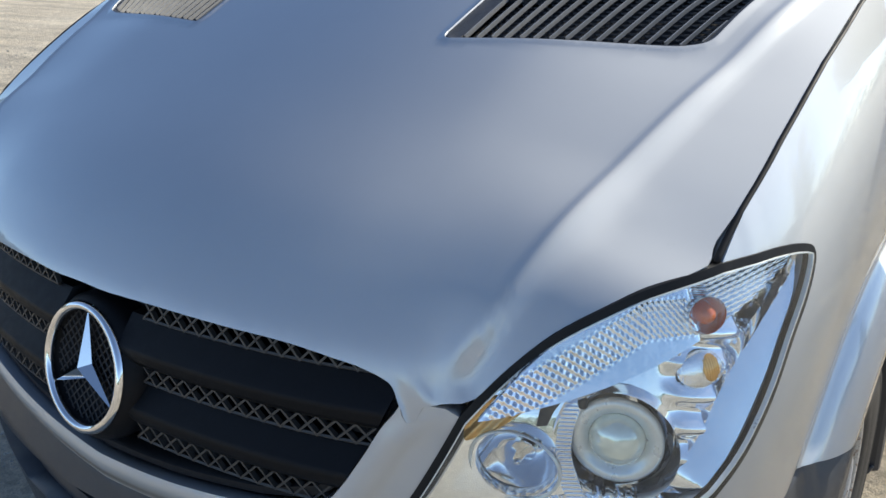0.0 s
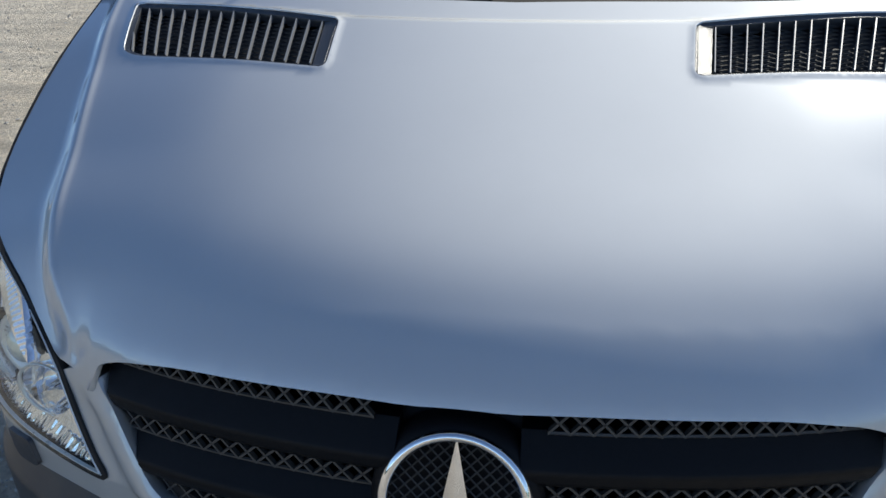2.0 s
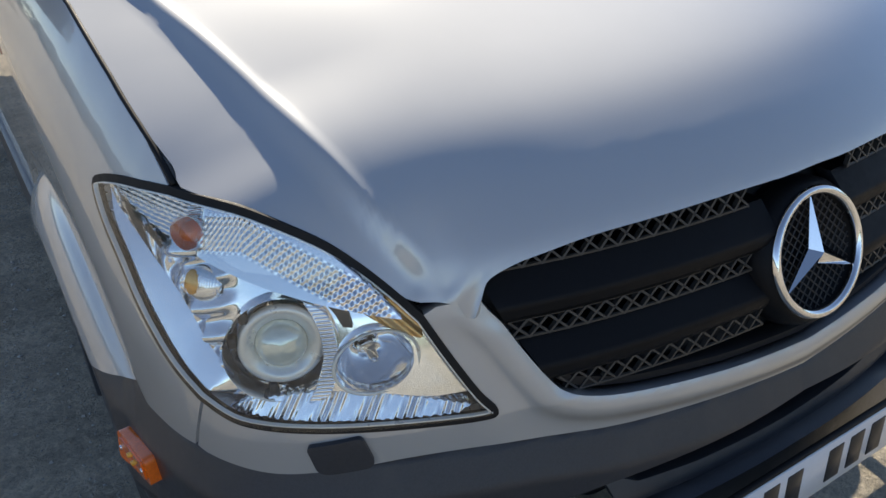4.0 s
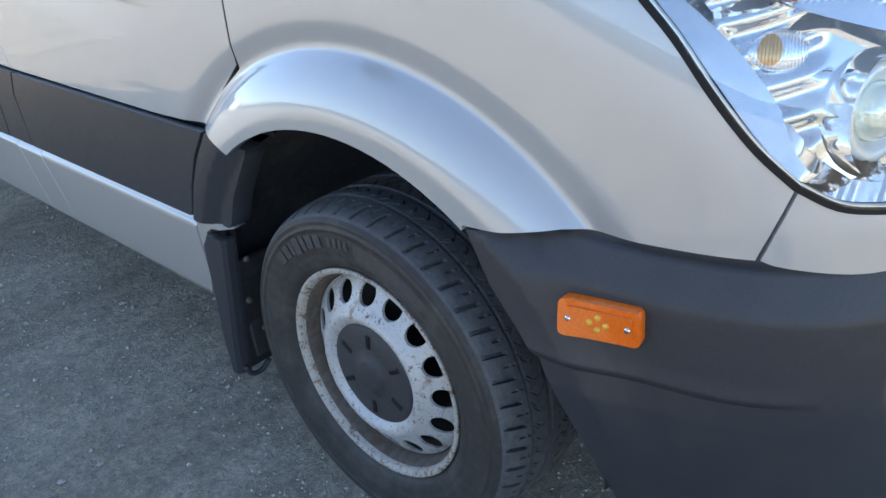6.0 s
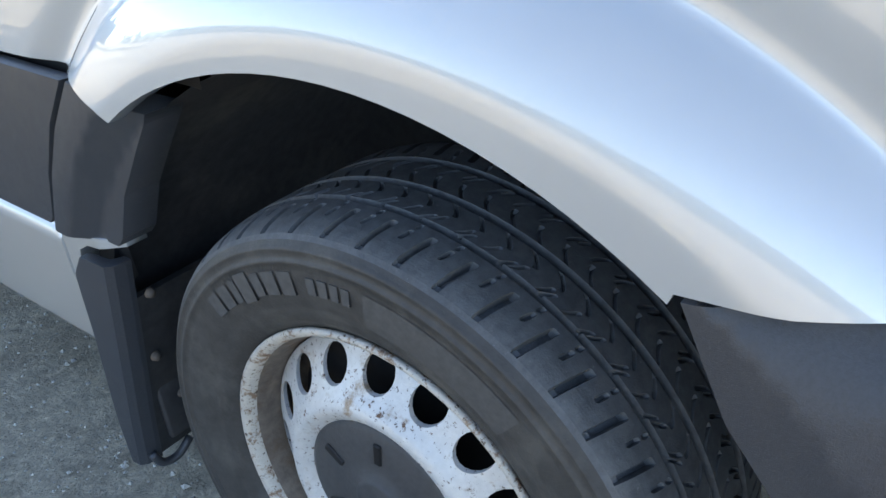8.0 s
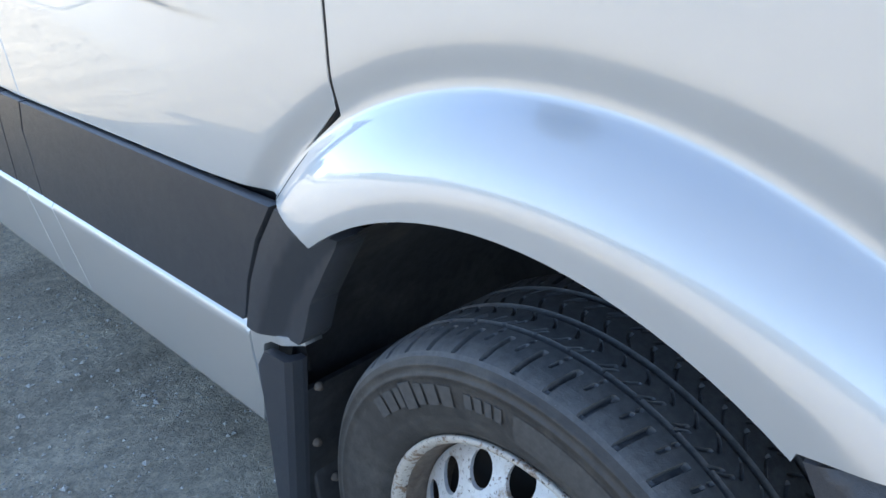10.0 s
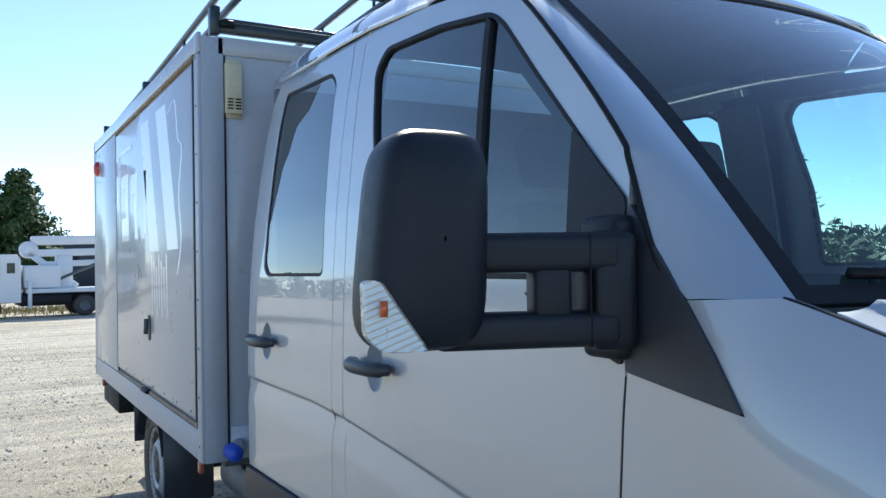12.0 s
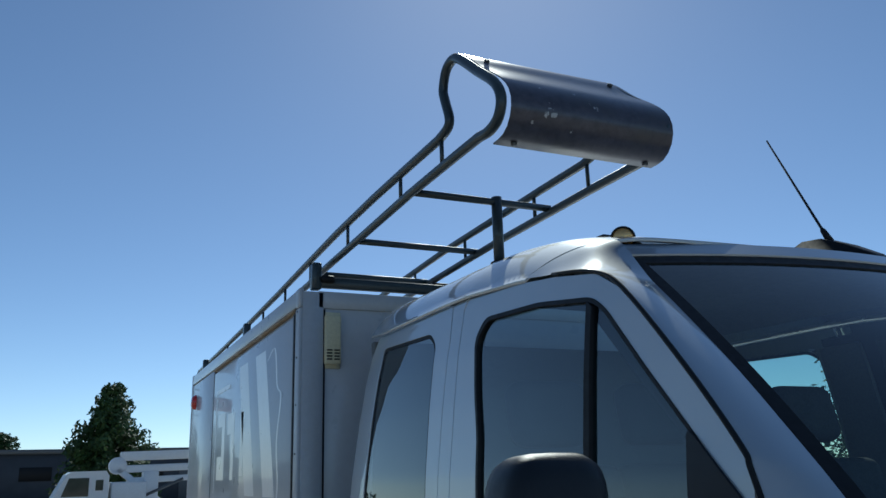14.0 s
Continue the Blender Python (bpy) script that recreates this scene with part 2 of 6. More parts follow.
def spline(points, n):
    """Catmull-Rom through 2D points, n steps a span."""
    p = [np.array(q, float) for q in points]
    p = [2 * p[0] - p[1]] + p + [2 * p[-1] - p[-2]]
    out = []
    for i in range(1, len(p) - 2):
        for k in range(n):
            t = k / n
            out.append(.5 * (2 * p[i] + (p[i + 1] - p[i - 1]) * t + (2 * p[i - 1] - 5 * p[i] + 4 * p[i + 1] - p[i + 2]) * t * t
                             + (3 * p[i] - p[i - 1] - 3 * p[i + 1] + p[i + 2]) * t ** 3))
    out.append(p[-2])
    return np.array(out)


def smooth(a, b, x):
    t = np.clip((x - a) / (b - a), 0, 1)
    return t * t * (3 - 2 * t)


_mir = [(-x, y) for x, y in PLAN[1:4]][::-1]
_c = spline(_mir + PLAN, 40)
_k = int(np.argmin(np.abs(_c[:, 0]) + 9 * (_c[:, 1] > 0)))
_c = _c[_k:]
_len = np.r_[0, np.cumsum(np.hypot(*np.diff(_c, axis=0).T))]
_sy = lambda y: float(np.interp(y, _c[:, 1], _len))
S0 = _sy(0.0)          # arc length at the front axle


def plan(s):
    x, y = np.interp(s, _len, _c[:, 0]), np.interp(s, _len, _c[:, 1])
    e = .02
    tx = np.interp(s + e, _len, _c[:, 0]) - np.interp(s - e, _len, _c[:, 0])
    ty = np.interp(s + e, _len, _c[:, 1]) - np.interp(s - e, _len, _c[:, 1])
    tx = np.where(s < e, 1.0, tx)
    ty = np.where(s < e, 0.0, ty)
    n = np.hypot(tx, ty)
    return x, y, ty / n, -tx / n    # the last two point outwards


def lean(s, z):
    """How far the body leans in from its plan, in metres."""
    y = np.interp(s, _len, _c[:, 1])
    side = np.interp(z, [.2, .34, .56, .8, 1.15, 1.3, 1.5, 1.7, 1.9, 2.05, 2.2, 2.4],
                     [.06, .034, .006, 0, 0, .004, .012, .028, .052, .075, .108, .16])
    top = np.interp(y, [-.98, -.68, -.66, -.62, -.58, -.5, -.42, -.35, -.27, -.2, -.09, .2], [1.03, 1.172, 1.185, 1.216, 1.241, 1.287, 1.329, 1.362, 1.394, 1.419, 1.457, 1.56])
    fend = np.interp(y, [-.9, -.68, -.64, -.59, -.5, -.35, -.2, -.02, .2], [.05, .06, .067, .072, .077, .075, .070, .06, .03]) * np.clip((z - top + .3) / .3, 0, 1.3) ** 2
    front = np.interp(z, [.3, .6, .85, 1.0, 1.2, 1.4], [.03, 0, 0, .03, .085, .17])
    w1, w2 = smooth(-.98, -.62, y), smooth(-.08, .2, y)
    return front * (1 - w1) + (fend * (1 - w2) + side * w2 + .03 * np.clip((.56 - z) / .22, 0, 1) * (1 - w2)) * w1


def skin(s, z, out=0.0, relief=None):
    """A point of the body's right flank (x < 0), out metres proud of it."""
    s, z = np.asarray(s, float), np.asarray(z, float)
    x, y, nx, ny = plan(s)
    d = out - lean(s, z)
    if relief is not None:
        d = d + relief(s, z)
    return np.stack([-(x + nx * d), y + ny * d, z + 0 * s], -1)


HOOD_C = [(-1.02, .94), (-1.01, .985), (-1.0, 1.025), (-.99, 1.058), (-.979, 1.084), (-.968, 1.1005), (-.955, 1.1165), (-.935, 1.138), (-.91, 1.162), (-.88, 1.187), (-.84, 1.214), (-.80, 1.235), (-.76, 1.253), (-.72, 1.270), (-.6, 1.318), (-.432, 1.386), (-.29, 1.442), (-.1, 1.51), (.1, 1.57)]
_hc = spline(HOOD_C, 12)
_hc = np.stack([np.arange(-1.02, .1, .005), np.interp(np.arange(-1.02, .1, .005), _hc[:, 0], _hc[:, 1])], 1)
for _ in range(50):      # an even sweep behind the nose's turn
    _hc[24:-1, 1] = (_hc[23:-2, 1] + 2 * _hc[24:-1, 1] + _hc[25:, 1]) / 4


def hood_mid(y):
    return np.interp(y, _hc[:, 0], _hc[:, 1])


def mesh_of(name, verts, faces, mat, normals=None, smooth_faces=True):
    me = bpy.data.meshes.new(name)
    me.from_pydata([tuple(map(float, v)) for v in verts], [], [tuple(map(int, f)) for f in faces])
    me.update()
    if smooth_faces:
        me.polygons.foreach_set("use_smooth", [True] * len(me.polygons))
    if normals is not None:
        me.normals_split_custom_set_from_vertices([tuple(map(float, n)) for n in normals])
    if mat:
        me.materials.append(mat)
    return me


def part(name, data, mat, parent, label="", loc=None):
    """Links a bmesh, a mesh or (verts, faces) as one mesh object under a thing or a part."""
    if isinstance(data, bmesh.types.BMesh):
        me = bpy.data.meshes.new(name)
        data.to_mesh(me)
        data.free()
        me.materials.append(mat)
    elif isinstance(data, tuple):
        me = mesh_of(name, data[0], data[1], mat, *data[2:])
    else:
        me = data
    ob = new(name, me)
    ob.parent = parent
    if loc is not None:
        ob.matrix_basis = loc if isinstance(loc, Matrix) else Matrix.Translation(loc)
    if label:
        tagged(ob, label)
    return ob


def thing(name, label, category, at=(0, 0, 0), kind="", group=""):
    ob = new(name)
    ob.location = at
    return tagged(ob, label, category, group, kind)


def inside(points, loop):
    """Which of the 2D points lie inside a closed loop."""
    p, l = np.asarray(points, float), np.asarray(loop, float)
    hit = np.zeros(len(p), bool)
    for a, b in zip(l, np.roll(l, -1, 0)):
        if a[1] == b[1]:
            continue
        cross = (a[1] > p[:, 1]) != (b[1] > p[:, 1])
        hit ^= cross & (p[:, 0] < (b[0] - a[0]) * (p[:, 1] - a[1]) / (b[1] - a[1]) + a[0])
    return hit


def dense(loop, step):
    out = []
    for a, b in zip(np.asarray(loop, float), np.roll(np.asarray(loop, float), -1, 0)):
        n = max(1, int(math.ceil(np.hypot(*(b - a)) / step)))
        out += [a + (b - a) * k / n for k in range(n)]
    return np.array(out)


def curved(points, n=6):
    """A smooth open line through 2D points, as a list."""
    return [tuple(p) for p in spline(points, n)]


def rounded(loop, r, n=4):
    """A closed loop with its corners rounded."""
    l = [np.array(p, float) for p in loop]
    out = []
    for i, p in enumerate(l):
        a, b = l[i - 1] - p, l[(i + 1) % len(l)] - p
        la, lb = np.linalg.norm(a), np.linalg.norm(b)
        d = min(r, la * .45, lb * .45)
        a, b = p + a / la * d, p + b / lb * d
        out += [tuple((1 - t) ** 2 * a + 2 * t * (1 - t) * p + t * t * b) for t in np.linspace(0, 1, n + 1)]
    return out


def sheet(outline, place, step=.02, holes=(), thick=.004, extra=None):
    """A curved panel with an edge: the flat loop's inside, carried to 3D by place(a, b, out). Returns verts, faces, normals."""
    from mathutils.geometry import delaunay_2d_cdt
    loops = [dense(l, step) for l in (outline, *holes)]
    lo, hi = loops[0].min(0), loops[0].max(0)
    gx, gy = np.meshgrid(np.arange(lo[0], hi[0], step), np.arange(lo[1], hi[1], step * .87))
    gx = gx + (np.arange(gx.shape[0]) % 2)[:, None] * step * .5
    grid = np.stack([gx.ravel(), gy.ravel()], 1)
    keep = inside(grid, loops[0])
    for h in loops[1:]:
        keep &= ~inside(grid, h)
    grid = grid[keep]
    edge = np.concatenate(loops)
    if len(grid):
        near = np.array([np.min((edge[:, 0] - g[0]) ** 2 + (edge[:, 1] - g[1]) ** 2) for g in grid]) > (.45 * step) ** 2
        grid = grid[near]
    if extra is not None and len(extra):
        extra = np.asarray(extra, float)
        keep = inside(extra, loops[0])
        for h in loops[1:]:
            keep &= ~inside(extra, h)
        extra = extra[keep]
        extra = extra[np.array([np.min((edge[:, 0] - g[0]) ** 2 + (edge[:, 1] - g[1]) ** 2) for g in extra]) > (.25 * step) ** 2]
        grid = grid[np.array([np.min((extra[:, 0] - g[0]) ** 2 + (extra[:, 1] - g[1]) ** 2) for g in grid]) > (.7 * step) ** 2]
        grid = np.concatenate([grid, extra])
    pts = np.concatenate([edge, grid])
    edges, k = [], 0
    for l in loops:
        edges += [(k + i, k + (i + 1) % len(l)) for i in range(len(l))]
        k += len(l)
    v, e, f, *_ = delaunay_2d_cdt([Vector(p) for p in pts], edges, [], 0, 1e-7)
    v = np.array([tuple(p) for p in v])
    f = np.array([t for t in f if len(t) == 3])
    mid = v[f].mean(1)
    ok = inside(mid, loops[0])
    for h in loops[1:]:
        ok &= ~inside(mid, h)
    f = f[ok]
    h = min(.004, step * .3)
    a, b = v[:, 0], v[:, 1]
    P = place(a, b, 0.0)
    N = np.cross(place(a + h, b, 0.0) - place(a - h, b, 0.0), place(a, b + h, 0.0) - place(a, b - h, 0.0))
    N /= np.linalg.norm(N, axis=1)[:, None] + 1e-12
    O = place(a, b, .01) - P          # outwards
    flip = np.sign((N * O).sum(1)).mean() < 0
    if flip:
        N = -N
    fn = np.cross(P[f[:, 1]] - P[f[:, 0]], P[f[:, 2]] - P[f[:, 0]])
    area = np.cross(v[f[:, 1]] - v[f[:, 0]], v[f[:, 2]] - v[f[:, 0]])
    keep = np.abs(area) > 1e-9
    f, fn, area = f[keep], fn[keep], area[keep]
    f[area < 0] = f[area < 0][:, ::-1]
    if np.sum(np.sign(area) * (fn * N[f[:, 0]]).sum(1)) < 0:
        f = f[:, ::-1]
    verts, normals, faces = list(P), list(N), [tuple(t) for t in f]
    if thick:
        count = {}
        for t in faces:
            for i in range(3):
                count[(t[i], t[(i + 1) % 3])] = 1
        rim = [(i, j) for i, j in count if (j, i) not in count]
        I = place(a, b, -thick)
        for i, j in rim:
            side = np.cross(P[j] - P[i], N[i])
            side /= np.linalg.norm(side) + 1e-12
            k = len(verts)
            verts += [P[i], P[j], I[j], I[i]]
            soft = side + .6 * N[i]
            soft /= np.linalg.norm(soft)
            normals += [soft, soft, side, side]
            faces.append((k + 1, k, k + 3, k + 2))
    return verts, faces, normals


def flank(relief=None, out=0.0, left=False):
    """place() for sheets on the van's side; a is the run along the plan, b the height."""
    def place(a, b, o):
        p = skin(a, b, out + o, relief)
        if left:
            p = p * (-1, 1, 1)
        return p
    return place


def nose(relief=None, out=0.0):
    """place() for sheets that run across the nose: a is negative on the van's left."""
    def place(a, b, o):
        p = skin(np.abs(a), b, out + o, relief)
        p[..., 0] *= np.where(np.asarray(a) < 0, -1, 1)
        return p
    return place


def Y(*pairs):
    """Points given by their distance behind the front axle, as runs along the plan."""
    return [(S0 + y, z) for y, z in pairs]


def tube(path, r, n=8, caps=True):
    """A round bar along 3D points. Returns verts, faces."""
    p = [Vector(q) for q in path]
    verts, faces, up = [], [], None
    for i, q in enumerate(p):
        d = ((p[min(i + 1, len(p) - 1)] - q).normalized() + (q - p[max(i - 1, 0)]).normalized()).normalized() if 0 < i < len(p) - 1 else (p[min(i + 1, len(p) - 1)] - p[max(i - 1, 0)]).normalized()
        if up is None:
            up = Vector((0, 0, 1)) if abs(d.z) < .9 else Vector((1, 0, 0))
        side = d.cross(up).normalized()
        up = side.cross(d).normalized()
        rr = r[i] if isinstance(r, (list, tuple)) else r
        verts += [q + side * rr * math.cos(2 * math.pi * k / n) + up * rr * math.sin(2 * math.pi * k / n) for k in range(n)]
    for i in range(len(p) - 1):
        for k in range(n):
            faces.append((i * n + k, i * n + (k + 1) % n, (i + 1) * n + (k + 1) % n, (i + 1) * n + k))
    if caps:
        faces += [tuple(range(n))[::-1], tuple((len(p) - 1) * n + k for k in range(n))]
    return verts, faces


def bent(points, n=6):
    """A smooth 3D line through points."""
    return [tuple(q) for q in spline(points, n)]


def block(size, at=(0, 0, 0), bevel=.004, segs=2, turn=None):
    """A box with rounded edges, as a bmesh."""
    bm = bmesh.new()
    bmesh.ops.create_cube(bm, size=1.0)
    bmesh.ops.scale(bm, vec=size, verts=bm.verts)
    if bevel:
        bmesh.ops.bevel(bm, geom=bm.edges[:], offset=min(bevel, min(size) * .45), segments=segs, profile=.5, affect="EDGES")
    if turn:
        bmesh.ops.transform(bm, matrix=turn, verts=bm.verts)
    bmesh.ops.translate(bm, vec=at, verts=bm.verts)
    most = max(f.calc_area() for f in bm.faces)
    for f in bm.faces:
        f.smooth = bevel > .01 and f.calc_area() < .3 * most
    return bm


def lathe(profile, n=48, arc=2 * math.pi, axis="X"):
    """A turned body: profile of (radius, run along the axis). Returns verts, faces."""
    verts, faces, full = [], [], arc > 6.28
    m = n if full else n + 1
    for r, h in profile:
        for k in range(m):
            a = arc * k / n
            verts.append((h, r * math.cos(a), r * math.sin(a)) if axis == "X" else (r * math.cos(a), h, r * math.sin(a)) if axis == "Y" else (r * math.cos(a), r * math.sin(a), h))
    for i in range(len(profile) - 1):
        for k in range(n if full else n):
            j = (k + 1) % m if full else k + 1
            faces.append((i * m + k, i * m + j, (i + 1) * m + j, (i + 1) * m + k))
    return verts, faces


def joined(*pieces):
    """Several (verts, faces) as one."""
    verts, faces = [], []
    for v, f, *_ in pieces:
        k = len(verts)
        verts += list(v)
        faces += [tuple(i + k for i in t) for t in f]
    return verts, faces


def moved(piece, m):
    return [tuple(m @ Vector(v)) for v in piece[0]], piece[1]


def plain(bm):
    """verts, faces of a bmesh, which is freed."""
    bm.verts.ensure_lookup_table()
    out = [tuple(v.co) for v in bm.verts], [tuple(v.index for v in f.verts) for f in bm.faces]
    bm.free()
    return out


def solid_x(loop, x0, x1):
    """A flat (y, z) loop pushed from x0 to x1."""
    n = len(loop)
    return [(x0, y, z) for y, z in loop] + [(x1, y, z) for y, z in loop], [tuple(range(n)), tuple(range(n, 2 * n))[::-1]] + [(i, i + n, (i + 1) % n + n, (i + 1) % n) for i in range(n)]


# ---- the van's shape ----
WHEEL_Z = .36
ARCH = (-.02, .36, .505)      # inner lip: y, z, radius
FLARE = (-.045, .36, .635)    # outer crease


FLARE_R = spline([(.45, .0365), (.47, .0371), (.49, .0378), (.512, .0388), (.528, .0396), (.533, .0397), (.5385, .0392), (.545, .0378), (.554, .0354), (.566, .0315), (.578, .0267), (.590, .0209), (.600, .0150), (.609, .0085), (.617, .0020), (.624, -.0042), (.629, -.0078), (.634, -.0092), (.640, -.0091), (.648, -.0077), (.668, -.0026), (.679, -.0006), (.688, 0), (.698, 0)], 8)
SWAGE = spline([(-.12, 0), (-.105, .0), (-.09, .04), (-.06, .38), (-.03, .76), (-.012, .98), (-.007, 1.0), (-.003, .8), (.003, .15), (.007, .02), (.011, 0), (.015, 0)], 6)


def flares(s, z):
    """Wheel arch flare and the door's swage, in metres proud of the body."""
    y = s - S0
    r = np.hypot(y - FLARE[0], z - FLARE[1])
    d = np.interp(r, FLARE_R[:, 0], FLARE_R[:, 1])
    d = d * smooth(.60, .70, z) * (np.abs(y) < .8)
    line = np.interp(y, [.45, .59, .74, .99, 1.40, 1.66, 2.3], [1.01, 1.017, 1.032, 1.058, 1.096, 1.11, 1.112])
    deep = .012 * smooth(.40, 1.2, y)
    w = (z - line)
    return d - deep * np.interp(w, SWAGE[:, 0], SWAGE[:, 1])


arc_lip = [(S0 + ARCH[0] + ARCH[2] * math.cos(a), ARCH[1] + ARCH[2] * math.sin(a)) for a in np.linspace(math.asin(.405 / .505) + .01, math.pi - math.asin(.415 / .505), 24)]
arc_rear = [(S0 + FLARE[0] + .633 * math.cos(a), FLARE[1] + .633 * math.sin(a)) for a in np.linspace(.73, 1.06, 6)]     # rear end of the flare, bottom to top
LAMP_TOP = curved([(1.03, 1.178), (.941, 1.168), (.874, 1.154), (.792, 1.121), (.739, 1.086), (.696, 1.046), (.662, 1.008)], 4)      # under the bonnet
LAMP_OUT = curved([(1.03, 1.178), (1.128, 1.175), (1.186, 1.166), (1.207, 1.152), (1.181, 1.116), (1.128, 1.064), (1.075, 1.0), (1.027, .947), (.979, .905)], 4)
LAMP_LOW = curved([(.979, .905), (.931, .881), (.883, .873), (.821, .868), (.744, .863), (.662, .857), (.590, .852), (.574, .858), (.595, .887), (.629, .946), (.662, 1.008)], 4)
LAMP = LAMP_OUT[:-1] + LAMP_LOW[:-1] + LAMP_TOP[::-1][:-1]
STRIP_LOW = curved([(0, .738), (.168, .752), (.365, .770), (.466, .785), (.523, .793), (.619, .803), (.706, .805), (.797, .798), (.878, .793), (.95, .80), (1.013, .81)], 3)
GRILLE_EDGE = curved([(.580, 1.016), (.571, 1.002), (.552, .978), (.528, .938), (.494, .887), (.470, .861), (.427, .841), (.35, .824), (.178, .802), (0, .788)], 4)
HOOD_LINE = [(.662, 1.010), (.64, 1.018), (.61, 1.019), (.581, 1.016)]


_edge = [(.562, -.905, 1.019), (.60, -.893, 1.022), (.637, -.875, 1.028)] + [tuple(p * (-1, 1, 1)) for p in skin([q[0] for q in LAMP_TOP[::-1][2:-1]], [q[1] + .004 for q in LAMP_TOP[::-1][2:-1]], .002)] +  [tuple(p * (-1, 1, 1)) for p in skin(S0 + np.array([-.62, -.56, -.50, -.42, -.35, -.27, -.2, -.09]), np.array([1.228, 1.260, 1.290, 1.330, 1.362, 1.394, 1.419, 1.457]), .004)]
_e = np.array(sorted(_edge, key=lambda p: p[1]))
_ey = np.arange(_e[0, 1], -.0899, .01)
_ey[-1] = -.09
_ex, _ez = np.interp(_ey, _e[:, 1], _e[:, 0]), np.interp(_ey, _e[:, 1], _e[:, 2])
for _ in range(14):
    _ex[8:-1], _ez[8:-1] = (_ex[7:-2] + 2 * _ex[8:-1] + _ex[9:]) / 4, (_ez[7:-2] + 2 * _ez[8:-1] + _ez[9:]) / 4
EDGE = np.stack([_ex, _ey, _ez], 1)     # the bonnet's side edge, front to back


VENT = rounded([(.312, -.446), (.322, -.300), (.45, -.272), (.60, -.243), (.772, -.222), (.735, -.372), (.70, -.388), (.5, -.420)], .02)
VENT_LOOP = np.array(VENT)[::2]
RIDGE = spline([(-.96, .565), (-.92, .583), (-.90, .593), (-.88, .605), (-.86, .621), (-.84, .640), (-.82, .656), (-.80, .667), (-.75, .684), (-.70, .698), (-.65, .710), (-.60, .723), (-.55, .737), (-.50, .751), (-.372, .787), (-.246, .820), (-.1, .85)], 6)

SWEEP = spline([(-.1, .002), (0, 0), (.1, .0025), (.2, .0105), (.3, .024), (.4, .0425), (.5, .069), (.57, .0875), (.63, .099), (.70, .106), (.9, .110)], 12)      # the nose's sweep in plan


def bonnet_raw(x, y):
    """Height of the bonnet: a crowned sheet, a crease on each side, and a hollow down to the edge."""
    ax = np.abs(x)

    def sheet_z(ax):
        back = np.interp(ax, SWEEP[:, 0], SWEEP[:, 1]) * smooth(-.45, -.92, y)
        back = back + np.interp(ax, [.50, .53, .57, .60, .64, .70], [0, .002, .007, .019, .024, .027]) * smooth(-.815, -.885, y)
        return hood_mid(y - back) - .02 * (ax / .7) ** 2 - .011 * smooth(.45, .74, ax) * smooth(-.74, -.60, y) * smooth(-.28, -.42, y)
    ridge = np.interp(y, RIDGE[:, 0], RIDGE[:, 1])
    xe, ze = np.interp(y, EDGE[:, 1], EDGE[:, 0]), np.interp(y, EDGE[:, 1], EDGE[:, 2])
    ridge = np.minimum(ridge, xe - .016)
    wide = xe - ridge
    total = sheet_z(xe) - ze
    w = ax - ridge
    soft = np.minimum(.009 - .005 * smooth(-.76, -.84, y), wide * .5)
    run = np.where(w > soft, w, np.where(w > -soft, (w + soft) ** 2 / (4 * soft), 0)) / wide
    knot = np.interp(y, [-.75, -.60, -.50], [.27, .18, .17]) + .06 * smooth(-.77, -.86, y)
    deep = np.interp(y, [-.75, -.70, -.65, -.60, -.50], [.53, .51, .44, .44, .52]) + .32 * smooth(-.77, -.86, y)
    bend = .5 * (run - knot + np.sqrt((run - knot) ** 2 + .0016)) - .5 * (-knot + np.sqrt(knot ** 2 + .0016))
    steep, mild = deep / knot, (1 - deep) / (1 - knot)
    fall = steep * run - (steep - mild) * bend
    crest = .0030 * np.exp(-(w / .011) ** 2) * smooth(-.95, -.86, y)
    rear = np.interp(ax, [0, .15, .30, .42, .60, .80], [-.300, -.297, -.287, -.262, -.236, -.205])
    dome = -.009 * smooth(-.012, .014, y - rear) * smooth(.80, .70, ax)      # the sheet steps down in front of the cowl
    return sheet_z(ax) + crest + dome - total * fall


def bonnet(x, y):
    """The same sheet with its front corners eased."""
    z = bonnet_raw(x, y)
    w = smooth(-.77, -.85, y) * smooth(.44, .53, np.abs(x))
    steps = [(i * .004, j * .004) for i in (-1, 0, 1) for j in (-1, 0, 1)]
    eased = sum(bonnet_raw(x + i, y + j) for i, j in steps) / len(steps)
    return z * (1 - w) + eased * w + vent_lip(np.abs(x), y)


def vent_lip(ax, y):
    """The pressed lip round each vent."""
    ax, y = np.broadcast_arrays(np.asarray(ax, float), np.asarray(y, float))
    far = np.full(ax.shape, 9.0)
    for a, b in zip(VENT_LOOP, np.roll(VENT_LOOP, -1, 0)):
        d = b - a
        t = np.clip(((ax - a[0]) * d[0] + (y - a[1]) * d[1]) / (d @ d + 1e-12), 0, 1)
        far = np.minimum(far, np.hypot(ax - a[0] - t * d[0], y - a[1] - t * d[1]))
    return .0032 * np.exp(-(far / .007) ** 2)


def bonnet_at(a, b, o):
    e = 1e-3
    gx, gy = (bonnet(a + e, b) - bonnet(a - e, b)) / (2 * e), (bonnet(a, b + e) - bonnet(a, b - e)) / (2 * e)
    n = np.stack([-gx, -gy, np.ones_like(gx)], -1)
    n /= np.linalg.norm(n, axis=-1)[..., None]
    return np.stack([a + 0 * b, b + 0 * a, bonnet(a, b)], -1) + n * np.asarray(o, float)[..., None]


